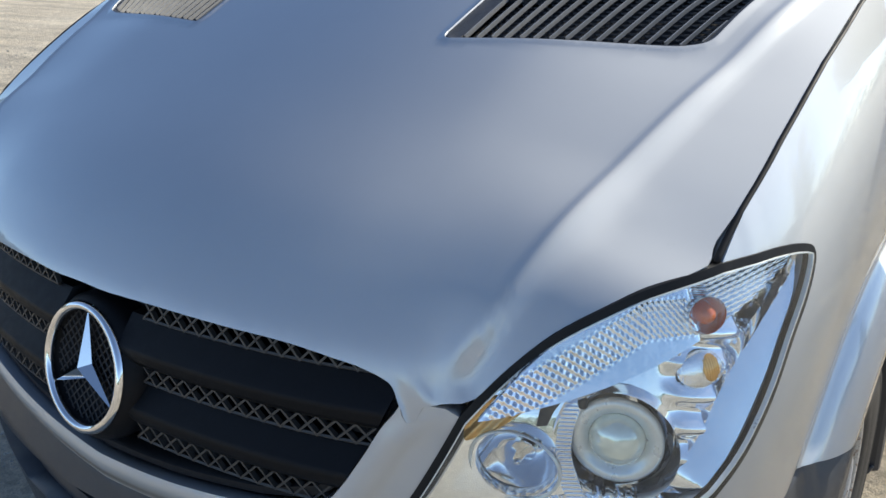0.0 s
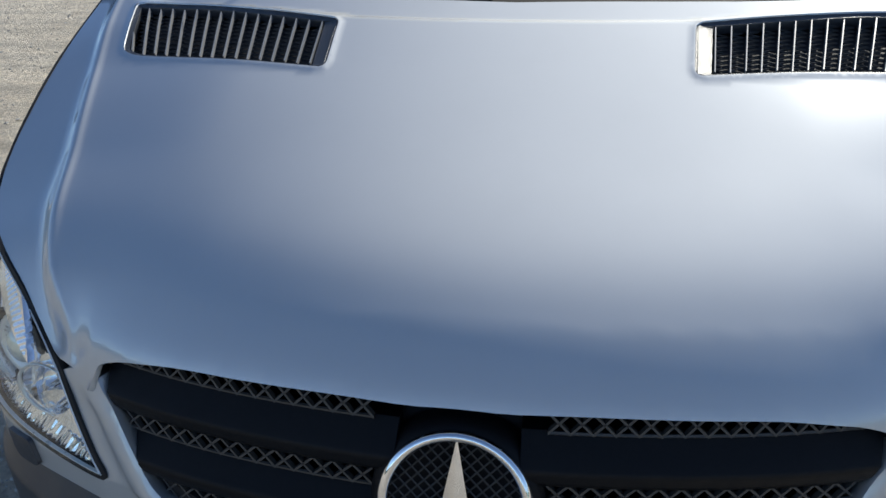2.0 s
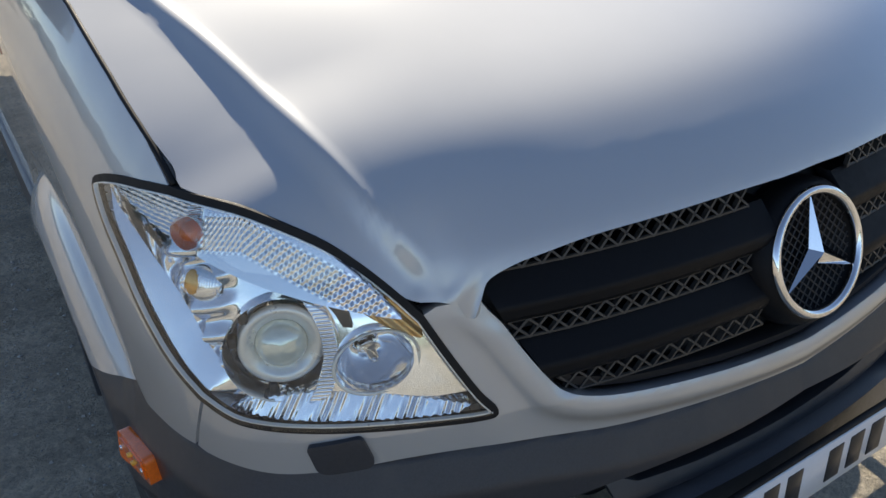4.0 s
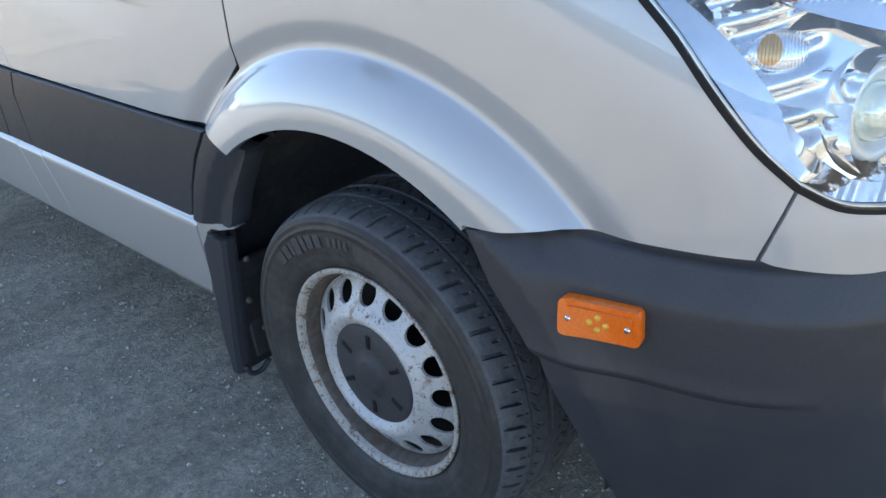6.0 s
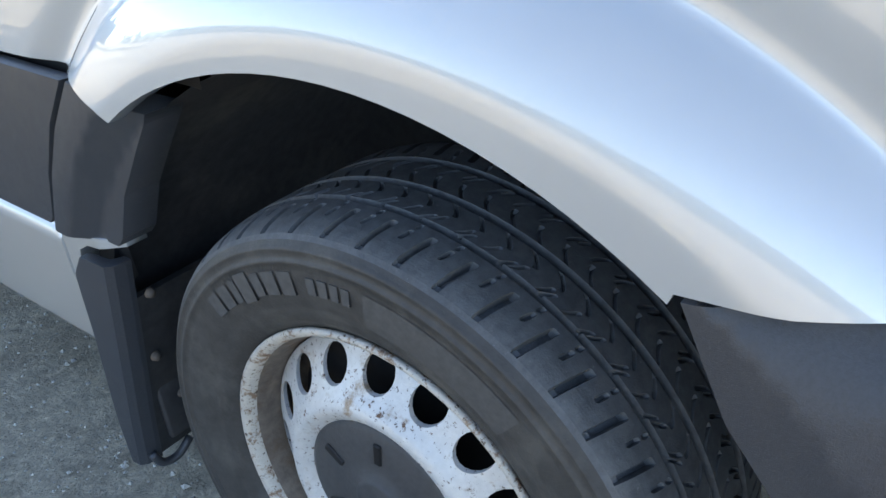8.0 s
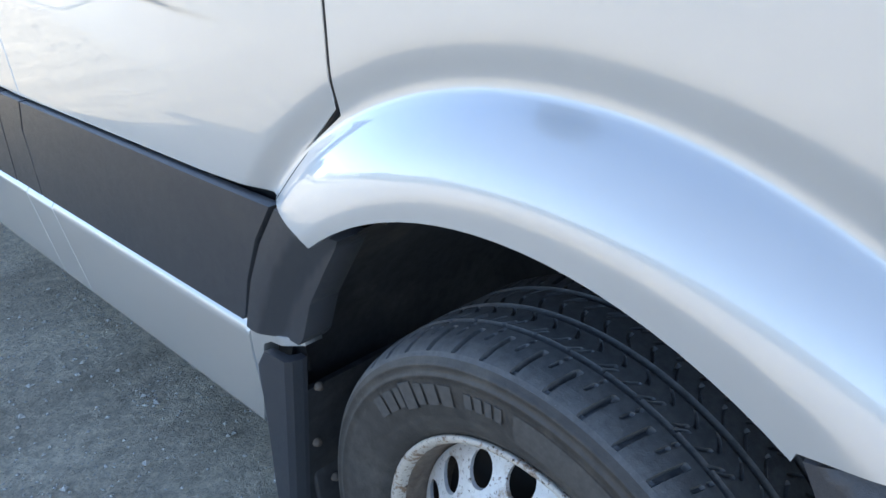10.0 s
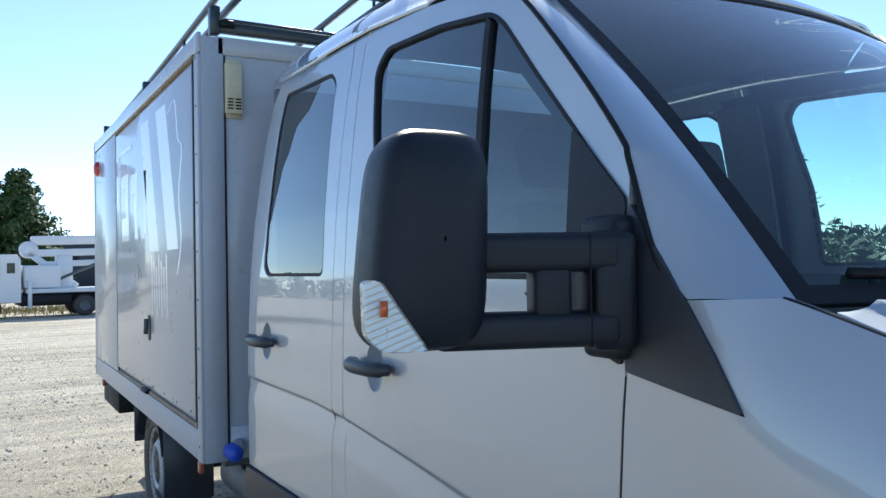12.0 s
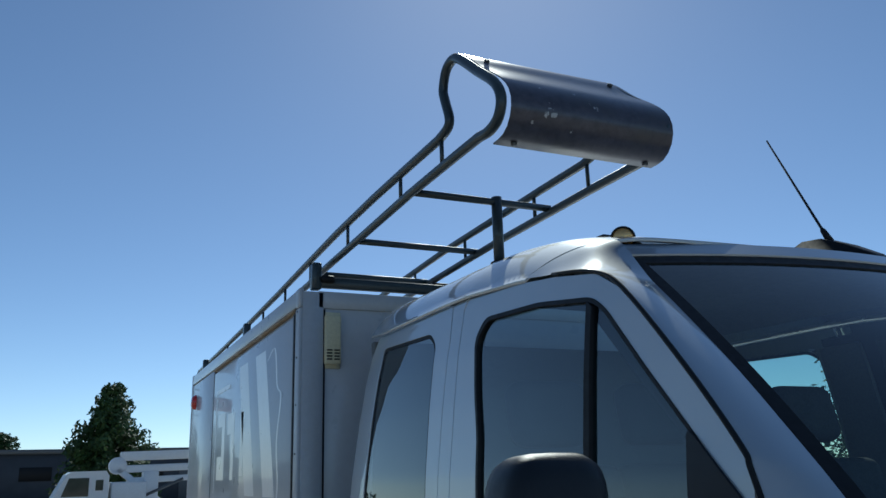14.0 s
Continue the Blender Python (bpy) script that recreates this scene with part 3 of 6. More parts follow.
GAP = [(.575, -.908)] + [(float(np.interp(y, _e[:, 1], _e[:, 0])) - float(np.interp(y, [-.668, -.650], [.002, .011])), float(y)) for y in EDGE[1:, 1]]
HOOD_REAR = [(float(EDGE[-1][0]) - .012, -.09), (.87, -.105), (.78, -.14), (.68, -.168), (.4, -.21), (0, -.232)]
HOOD_FRONT = [(0, -.979), (.08, -.978), (.2, -.968), (.3, -.955), (.39, -.939), (.47, -.922), (.53, -.908), (.552, -.904), (.563, -.907), (.575, -.909)]


def inset_loop(loop, d):
    l = np.array(loop)
    t = np.roll(l, -1, 0) - np.roll(l, 1, 0)
    n = np.stack([-t[:, 1], t[:, 0]], 1)
    n /= np.linalg.norm(n, axis=1)[:, None] + 1e-9
    area = np.sum(l[:, 0] * np.roll(l[:, 1], -1) - np.roll(l[:, 0], -1) * l[:, 1])
    return [tuple(p) for p in l + n * d * (1 if area > 0 else -1)]


def VENT_OUT(d):
    """The vent's loop, d metres wider."""
    l = np.array(VENT)
    m = l.mean(0)
    return [tuple(m + (p - m) * (1 + d / np.linalg.norm(p - m))) for p in l]


van = thing("van", "silver crew-cab service van with a white box body, parked on gravel", "van")

# bonnet
hood_half = curved(HOOD_FRONT, 3)[:-1] + GAP[:-1] + curved(HOOD_REAR, 3)
hood_loop = hood_half + [(-x, y) for x, y in hood_half[::-1] if x > 1e-6]
lips = [(sg * x, y) for sg in (1, -1) for d in (.004, .010, .017) for x, y in dense(VENT_OUT(d), .01)]
corner = [(sg * x, y) for sg in (1, -1) for x in np.arange(.50, .70, .004) for y in np.arange(-.93, -.84, .004)]
ridges = lips + corner + [(sg * (np.interp(y, RIDGE[:, 0], RIDGE[:, 1]) + d), y) for sg in (1, -1) for d in (-.05, -.035, -.022, -.012, -.007, -.002, .003, .008, .014, .022, .035) for y in np.arange(-.88, -.10, .012)] + [(sg * ax, np.interp(ax, [0, .15, .30, .42], [-.300, -.297, -.287, -.262]) + d) for sg in (1, -1) for ax in np.arange(.006, .31, .012) for d in (-.016, -.009, -.003, .003, .009, .016)]
part("bonnet", sheet(hood_loop, bonnet_at, .014, extra=ridges, holes=[VENT, [(-x, y) for x, y in VENT]], thick=.009), SILVER, van, "silver bonnet with a raised crease on each side")

# bonnet vents
for side in (1, -1):
    def vent_at(a, b, o, side=side):
        return bonnet_at(a * side, b, o)
    # black sheet stands for the shade below the slats
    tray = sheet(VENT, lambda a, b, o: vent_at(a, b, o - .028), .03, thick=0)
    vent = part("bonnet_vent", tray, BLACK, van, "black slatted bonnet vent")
    inner = inset_loop(VENT, .010)
    part("vent_frame", sheet(VENT, lambda a, b, o: vent_at(a, b, o - .003), .008, holes=[inner], thick=.02), PLASTIC, vent, "dark plastic vent frame")
    zigs = []
    for k in range(17):
        x0 = .345 + .0245 * k
        ys = np.linspace(-.45, -.215, 40)
        slant, front = np.interp(x0, [.345, .74], [.08, .38]), np.interp(x0, [.312, .70], [-.446, -.388])
        pts = [(x0 + slant * (y - front), y) for y in ys]
        pts = [p for p, hit in zip(pts, inside(pts, inner)) if hit]
        if len(pts) < 3:
            continue
        a, b = np.array([p[0] for p in pts]), np.array([p[1] for p in pts])
        top, low = vent_at(a, b, -.002), vent_at(a, b, -.010)
        wide = np.array((.0009 * side, 0, 0))
        n = len(pts)
        verts = np.concatenate([top - wide, top + wide, low + wide, low - wide])
        faces = [(i + n * q, i + 1 + n * q, i + 1 + n * ((q + 1) % 4), i + n * ((q + 1) % 4)) for i in range(n - 1) for q in range(4)]
        for q in range(n - 1):
            if q % 2 == 0 and k < 16:
                zz = [vent_at(a[q] + np.array(.002), b[q], -.017), vent_at(a[q] + np.array(.0225), b[min(q + 1, n - 1)], -.017), vent_at(a[q] + np.array(.002), b[min(q + 2, n - 1)], -.017)]
                zigs.append(tube([tuple(p) for p in zz], .0016, 4))
        part("vent_slat", (verts, faces, None, False), VENTBAR, vent)
    part("vent_ramp", sheet([(.318, -.438), (.327, -.306), (.352, -.300), (.340, -.434)], lambda a, b, o: vent_at(a, b, o - .0015 - .12 * np.clip(a - .32, 0, .03)), .012, thick=.006), PLASTIC, vent, "dark sloping end of the vent")
    part("vent_lattice", (*joined(*zigs), None, False), CAP, vent)

def trim_in(s, z):
    """The arch trim turns in towards the wheel."""
    r = np.hypot(s - S0 - ARCH[0], z - ARCH[1])
    return -.55 * np.clip(.535 - r, 0, .04) - .10 * np.clip(r - .555, 0, .05)


def tip_in(s, z):
    """The sill's front tip follows the trim inwards."""
    return -.5 * np.clip(S0 + .44 - s, 0, .05)


def sill_lip(s, z):
    """The sill's top turns in to a narrow ledge, its foot curls under."""
    return -.016 * np.clip((z - .534) / .016, 0, 1) - .012 * np.clip((.332 - z) / .014, 0, 1)


# flanks, both sides
UP = Y((.254, .924), (.252, 1.10), (.243, 1.27), (.237, 1.352), (.008, 1.315), (.06, 1.395), (.114, 1.472), (-.02, 1.478))
GAPTOP = [(S0 - .02, 1.478), (S0 - .2, 1.419), (S0 - .35, 1.362), (S0 - .42, 1.330), (S0 - .50, 1.290), (S0 - .56, 1.260), (S0 - .62, 1.228), (1.03, 1.184)]
_gt = np.array(GAPTOP)
_gk = np.linspace(0, len(_gt) - 1, 60)
for side in (-1, 1):
    rim = skin(np.interp(_gk, np.arange(len(_gt)), _gt[:, 0]), np.interp(_gk, np.arange(len(_gt)), _gt[:, 1]), 0.0) + (.0045, 0, -.0020)
    # added black tube hides the bonnet's edge, so the gap looks deep in shade
    part("bonnet_seal", tube([tuple(p * (-side, 1, 1)) for p in rim], .0048, 6), SEAL, van, "black tube that draws the shade in the bonnet gap")
fender_loop = UP[:-1] + GAPTOP[:-1] + LAMP_OUT[:-1] + [(.979, .905), (1.013, .812), (1.056, .811), (1.171, .809), (1.258, .806), (1.335, .791), (1.405, .784)] + arc_lip[::-1] + Y((.30, .777), (.402, .792)) + arc_rear[1:-1]
DOOR_F = Y((.40, .794), (.60, .787), (1.352, .785), (1.385, .9), (1.398, 1.1), (1.402, 1.5), (1.412, 1.9), (1.43, 2.19), (1.41, 2.221), (1.1, 2.199), (.90, 2.173), (.72, 2.140), (.608, 2.079), (.400, 1.884), (.266, 1.735), (.243, 1.690), (.243, 1.35), (.250, 1.27), (.259, 1.10), (.261, .931), (.333, .868))
WIN_F = rounded(Y((1.225, 1.50), (1.25, 1.80), (1.29, 1.949), (1.318, 2.085), (1.27, 2.138), (.97, 2.122), (.725, 2.086), (.668, 2.052), (.538, 1.922), (.372, 1.758), (.258, 1.635), (.256, 1.50)), .03)
DOOR_R = Y((1.497, .788), (2.325, .780), (2.33, 1.2), (2.315, 1.6), (2.265, 2.15), (2.22, 2.228), (1.62, 2.226), (1.53, 2.222), (1.508, 2.1), (1.49, 1.5), (1.487, 1.1))
WIN_R = rounded(Y((1.572, 1.50), (2.12, 1.497), (2.165, 1.53), (2.15, 2.0), (2.14, 2.172), (1.68, 2.156), (1.615, 2.11)), .03)
POST_B = Y((1.358, .785), (1.49, .788), (1.482, 1.1), (1.485, 1.5), (1.502, 2.1), (1.522, 2.222), (1.42, 2.225), (1.436, 2.19), (1.418, 1.9), (1.408, 1.5), (1.404, 1.1), (1.391, .9))

def cup_loop(y, w=.052, h=.066):
    return [(S0 + y + w * math.cos(a), 1.265 + h * math.sin(a)) for a in np.linspace(0, 2 * math.pi, 29)[:-1]]


arcs = [(S0 + FLARE[0] + r * math.cos(a), FLARE[1] + r * math.sin(a)) for r in (.512, .522, .532, .541, .552, .565, .58, .595, .608, .618, .626, .633, .639, .645, .652, .661, .672, .685, .70, .718) for a in np.arange(.5, 2.75, .016)]
swage = [(S0 + y, np.interp(y, [.45, .59, .74, .99, 1.40, 1.66, 2.3], [1.01, 1.017, 1.032, 1.058, 1.096, 1.11, 1.112]) + d) for y in np.arange(.42, 2.33, .014) for d in (-.09, -.075, -.06, -.045, -.03, -.02, -.013, -.009, -.006, -.003, 0, .003, .007, .012)]
for left in (False, True):
    at = flank(flares, 0, left)
    part("fender", sheet(fender_loop, at, .011, extra=arcs, thick=.02), SILVER, van, "silver front wing with a flared wheel arch")
    door = part("front_door", sheet(DOOR_F, at, .016, extra=arcs + swage, holes=[WIN_F, cup_loop(1.19)], thick=.02), SILVER, van, "silver front door")
    part("window_seal", sheet(WIN_F, flank(None, .002, left), .03, holes=[[(S0 + .80 + (a - S0 - .80) * .972, 1.8 + (b - 1.8) * .962) for a, b in WIN_F]], thick=.02), SEAL, door)
    pane = part("window_pane", sheet(WIN_F, flank(None, -.008, left), .05, thick=0), DARKGLASS, door, "tinted door window")
    pane.visible_shadow = False
    part("window_bar", sheet(Y((.694, 1.50), (.716, 1.50), (.741, 2.078), (.720, 2.063)), flank(None, .003, left), .04, thick=.02), SEAL, door)
    rear = part("rear_door", sheet(DOOR_R, at, .018, extra=swage, holes=[WIN_R, cup_loop(2.10)], thick=.02), SILVER, van, "silver rear crew door")
    pane = part("window_pane", sheet(WIN_R, flank(None, -.006, left), .05, thick=0), DARKGLASS, rear, "tinted fixed rear window")
    pane.visible_shadow = False
    part("window_seal", sheet(WIN_R, flank(None, -.004, left), .03, holes=[[(S0 + 1.87 + (a - S0 - 1.87) * .95, 1.81 + (b - 1.81) * .965) for a, b in WIN_R]], thick=.01), SEAL, rear)
    part("shut_line", joined(*[sheet(Y(*q), flank(None, -.022, left), .05, thick=0)[:2] for q in (((.20, .80), (.32, .80), (.32, 1.66), (.20, 1.66)), ((1.33, .50), (1.57, .50), (1.60, 2.19), (1.36, 2.19)), ((.42, .50), (.62, .33), (.62, .84), (.42, .80)), ((.24, 1.45), (.30, 1.73), (.64, 2.07), (.86, 2.175), (1.45, 2.225), (1.45, 2.15), (.84, 2.13), (.30, 1.64)))]), BLACK, van)
    # added black tubes stand for the shade deep in the door gaps
    for r, line in ((.0046, ((.2435, 1.345), (.2465, 1.27), (.2555, 1.10), (.2575, .935), (.327, .862), (.395, .788))), (.0032, ((1.355, .79), (1.388, .9), (1.401, 1.1), (1.405, 1.5), (1.415, 1.9), (1.432, 2.18))), (.0032, ((1.4935, .79), (1.4845, 1.1), (1.4875, 1.5), (1.505, 2.1), (1.525, 2.215)))):
        q = np.array(Y(*line))
        k = np.linspace(0, len(q) - 1, 40)
        rim = skin(np.interp(k, np.arange(len(q)), q[:, 0]), np.interp(k, np.arange(len(q)), q[:, 1]), -.005, flares)
        part("door_seal", tube([tuple(p * ((-1, 1, 1) if left else (1, 1, 1))) for p in rim], r, 6), SEAL, van)
    part("door_pillar", sheet(POST_B, at, .018, extra=swage, thick=.02), SILVER, van)
    for y, owner in ((1.19, door), (2.10, rear)):
        def dish(a, b, o, y=y, left=left):
            q = np.clip(1 - ((a - S0 - y) / .052) ** 2 - ((b - 1.265) / .066) ** 2, 0, 1)
            p = skin(a, b, o - .026 * np.sqrt(q) ** 1.5)
            return p * (-1, 1, 1) if left else p
        part("handle_dish", sheet(cup_loop(y), dish, .008, thick=0), SILVER, owner)
        bar = [skin(S0 + y + t, 1.268, h)[()] * ((-1, 1, 1) if left else (1, 1, 1)) for t, h in ((-.105, .005), (-.095, .022), (-.06, .040), (0, .046), (.06, .042), (.09, .026), (.10, .006))]
        v, f = tube(bent(bar, 4), [.008] + [.016] * 4 + [.020] * 16 + [.016] * 3 + [.008], 10)
        part("handle", (v, f), PLASTIC, owner, "dark plastic door handle")
    # cladding and sills
    part("door_cladding", sheet(Y((.398, .783), (.60, .781), (1.318, .779), (1.350, .713), (1.338, .566), (.524, .566), (.514, .578), (.489, .646), (.447, .723)), flank(None, .014, left), .02, thick=.02), PLASTIC, van, "dark plastic door cladding")
    part("door_cladding", sheet(Y((1.327, .779), (1.452, .780), (1.490, .714), (1.496, .566), (1.347, .566), (1.359, .713)), flank(None, .014, left), .02, thick=.02), PLASTIC, van)
    part("door_cladding", sheet(Y((1.462, .780), (2.325, .774), (2.32, .56), (1.505, .565), (1.499, .714)), flank(None, .014, left), .02, thick=.02), PLASTIC, van)
    for q in (((.531, .557), (1.346, .555), (1.272, .316), (.583, .312), (.549, .40), (.543, .488)), ((1.350, .555), (1.502, .554), (1.432, .318), (1.276, .316)), ((1.506, .554), (2.318, .552), (2.30, .330), (1.436, .318))):
        part("sill", sheet(Y(*q), flank(sill_lip, .006, left), .011, thick=.03), SILVER, van, "silver sill panel")
    part("sill", sheet(Y((.402, .566), (.523, .560), (.535, .49), (.541, .42), (.546, .38), (.524, .40), (.512, .49), (.492, .53), (.467, .545), (.43, .550), (.402, .556)), flank(tip_in, .006, left), .012, thick=.03), SILVER, van)
    part("arch_trim", sheet(Y((.272, .766), (.380, .786), (.431, .721), (.472, .650), (.501, .578), (.507, .562), (.402, .562), (.388, .577), (.358, .645), (.31, .714)), flank(trim_in, .02, left), .010, thick=.05), PLASTIC, van, "dark plastic arch trim")

# cab top: the roof and its gutter
def roof_at(a, b, o):
    """a across, b along; rolls over to the gutter at the sides."""
    edge = .862
    t = np.clip(np.abs(a) / edge, 0, 1)
    front = .126 * np.clip((1.45 - b) / .7, 0, 1.2) ** 2
    mid = 2.413 + .03 * (b - 1.5) - front
    low = np.interp(b, [.75, .90, 1.1, 1.41, 1.62, 2.22, 2.35], [2.146, 2.183, 2.208, 2.232, 2.237, 2.239, 2.232])
    z = mid - (mid - low) * (.20 * t ** 2 + .80 * np.clip((t - .66) / .34, 0, 1) ** 2.9)
    return np.stack([a + 0 * b, b + 0 * a, z + o], -1)


ROOF = curved([(0, .742), (.3, .758), (.55, .80), (.66, .835), (.712, .862), (.79, .961), (.862, 1.058)], 4) + [(.862, 1.6), (.862, 2.2), (.85, 2.33), (0, 2.35)]
roof = part("cab_roof", sheet(ROOF[:-1] + [(0, 2.35)] + [(-x, y) for x, y in ROOF[:-1][::-1]][:-1], roof_at, .03, thick=.010, extra=[(sg * .862 * q, y) for sg in (1, -1) for q in (.74, .78, .82, .85, .88, .905, .93, .95, .967, .98, .99) for y in np.arange(.80, 2.33, .03)]), SILVER, van, "silver cab roof")

# windscreen and pillars
def screen_at(a, b, o):
    """a across (-1..1), b up (0..1)."""
    half = .872 - .165 * b
    y = -.15 + .885 * b + .02 * np.sin(np.pi * b) * -1 + a ** 2 * (.135 - .01 * b)
    z = 1.465 + .793 * b + .02 * np.sin(np.pi * b) - .006 * b * a ** 2
    return np.stack([a * half, y - o * .7, z + o * .7], -1)


ring = [(a, 0) for a in np.linspace(-1, 1, 15)] + [(1, b) for b in np.linspace(0, 1, 9)[1:]] + [(a, 1) for a in np.linspace(1, -1, 15)[1:]] + [(-1, b) for b in np.linspace(1, 0, 9)[1:-1]]
pane = part("windscreen", sheet(ring, screen_at, .08, thick=0), SCREEN, van, "green-tinted windscreen")
pane.visible_shadow = False
part("windscreen_seal", sheet(ring, lambda a, b, o: screen_at(a, b, o + .004), .06, holes=[[(a * .960, .03 + b * .88) for a, b in ring]], thick=.01), SEAL, van, "black windscreen border")
part("roof_lip", sheet([(a, .945) for a in np.linspace(-.985, .985, 15)] + [(a, 1.0) for a in np.linspace(.985, -.985, 15)], lambda a, b, o: screen_at(a, b, o + .010), .03, thick=.008), SILVER, van)
for side in (-1, 1):
    edge = [skin(S0 + y, z, .0) * (-side, 1, 1) for y, z in ((.114, 1.474), (.175, 1.535), (.243, 1.694), (.266, 1.739), (.400, 1.888), (.608, 2.083), (.72, 2.144), (.88, 2.178), (1.06, 2.197))]
    edge = np.array(bent(edge, 5))
    inner = np.array(bent([screen_at(np.array(side * 1.0), np.array(b), .004) for b in (0, .1, .22, .3, .5, .7, .84, .94, 1.0)], 5))
    n, rows = len(edge), 9
    verts, faces = [], []
    for k in range(rows):
        t = k / (rows - 1)
        bulge = .015 * math.sin(math.pi * t) ** .8
        for i in range(n):
            p = edge[i] * (1 - t) + inner[i] * t
            p = p + np.array((side * .8, -.45, .25)) * bulge
            w = float(smooth(n * .70, n - 1, i))
            p[2] = p[2] * (1 - w) + float(roof_at(p[0], p[1], 0.0)[2]) * w
            verts.append(p)
    for k in range(rows - 1):
        for i in range(n - 1):
            q = (k * n + i, k * n + i + 1, (k + 1) * n + i + 1, (k + 1) * n + i)
            faces.append(q if side > 0 else q[::-1])
    part("screen_pillar", (verts, faces), SILVER, van, "silver windscreen pillar")
    # black gap line between pillar and door
    part("pillar_seal", tube([tuple(p + np.array((side * .002, 0, 0))) for p in edge[4:-4]], .0055, 6), SEAL, van)
    # mirror sail
    part("mirror_sail", sheet(rounded(Y((.236, 1.354), (.010, 1.318), (.06, 1.393), (.118, 1.474), (.236, 1.628)), .008), flank(None, .006, side > 0), .03, thick=.02), PLASTIC, van, "dark plastic sail panel")
    part("mirror_sail", sheet(rounded(Y((.246, 1.362), (.246, 1.635), (.378, 1.762), (.395, 1.772), (.395, 1.49), (.52, 1.475), (.40, 1.415)), .01), flank(None, .006, side > 0), .03, thick=.02), GLOSSPLASTIC, van)


def mirror(side):
    """Door mirror on a long double arm."""
    m = part("door_mirror", shell((-1.286, .312, 1.569), (.092, .060, .165), side), GLOSSPLASTIC, van, "large dark plastic door mirror")
    a, b = Vector((side * 1.25, .330, 0)), Vector((side * 1.0, .235, 0))
    along = math.degrees(math.atan2(b.y - a.y, b.x - a.x))
    mid = (a + b) / 2
    for z, tall in ((1.548, .062), (1.428, .056)):
        part("mirror_arm", moved(plain(block(((b - a).length + .03, .070, tall), (0, 0, 0), .014, 3)), pose(mid.x, mid.y, z, 0, 0, along)), GLOSSPLASTIC, m)
    part("mirror_hinge", moved(plain(block((.075, .072, .190), (0, 0, 0), .018, 3)), pose(side * .995, .236, 1.487, 0, 0, along)), GLOSSPLASTIC, m)
    part("mirror_foot", moved(plain(block((.050, .10, .235), (0, 0, 0), .016, 3)), pose(side * .962, .272, 1.49, 0, 0, 0)), GLOSSPLASTIC, m)
    inn = a * .36 + b * .64
    part("mirror_brace", moved(plain(block((.062, .058, .10), (0, 0, 0), .010, 2)), pose(inn.x, inn.y, 1.488, 0, 0, along)), GLOSSPLASTIC, m)
    part("hinge_seam", moved(plain(block((.003, .074, .176), (0, 0, 0), .001, 1)), pose(side * 1.036, .250, 1.488, 0, 0, along)), SEAL, m)
    # clear indicator in the outer lower corner
    pts = [(-1.408, 1.512), (-1.388, 1.512), (-1.362, 1.470), (-1.322, 1.410), (-1.385, 1.412), (-1.406, 1.434)]
    loop = rounded(pts, .012)

    def bow(a, b, o):
        q = .235 + .55 * np.clip(-1.285 - a, 0, .2) ** 1.4
        return np.stack([a * -side, q - o, b + 0 * a], -1)
    part("indicator", sheet(loop, lambda a, b, o: bow(a, b, o - .006 + .0008 * np.sin((b - .4 * a) * 2 * math.pi / .010)), .0028, thick=.012), SATIN, m)
    lens = part("indicator_lens", sheet(loop, lambda a, b, o: bow(a, b, o + .004), .012, thick=.02), LENS, m, "clear ribbed indicator lens")
    part("indicator_bulb", tube([(side * 1.388, .247, 1.462), (side * 1.388, .247, 1.484)], .006, 8), ORANGE_BULB, m)
    part("mirror_glass", sheet(rounded([(-1.355, 1.425), (-1.22, 1.425), (-1.225, 1.71), (-1.345, 1.71)], .03), lambda a, b, o: np.stack([a * -side, .375 + 0 * a + o, b + 0 * a], -1), .06, thick=.004), MIRROR, m)
    return m


def shell(c, half, side):
    """A rounded mirror housing: bowed to the front, flat behind, wider at the top."""
    verts, faces, n = [], [], 40
    steps = [(-1.0, .02), (-.985, .30), (-.93, .58), (-.82, .80), (-.6, .95), (-.2, 1.0), (.6, .985), (.95, .95), (1.0, .90), (1.0, .02)]
    for t, s in steps:
        for k in range(n):
            a = 2 * math.pi * k / n
            ca, sa = math.cos(a), math.sin(a)
            u = math.copysign(abs(ca) ** .42, ca) * s
            v = math.copysign(abs(sa) ** .42, sa) * s
            w = half[0] * (1.0 - .07 * v)
            verts.append((side * -(c[0] + u * w + .012 * v), c[1] + t * half[1], c[2] + v * half[2]))
    m = len(steps)
    for i in range(m - 1):
        for k in range(n):
            q = (i * n + k, i * n + (k + 1) % n, (i + 1) * n + (k + 1) % n, (i + 1) * n + k)
            faces.append(q if side > 0 else q[::-1])
    return verts, faces


for side in (-1, 1):
    mirror(side)

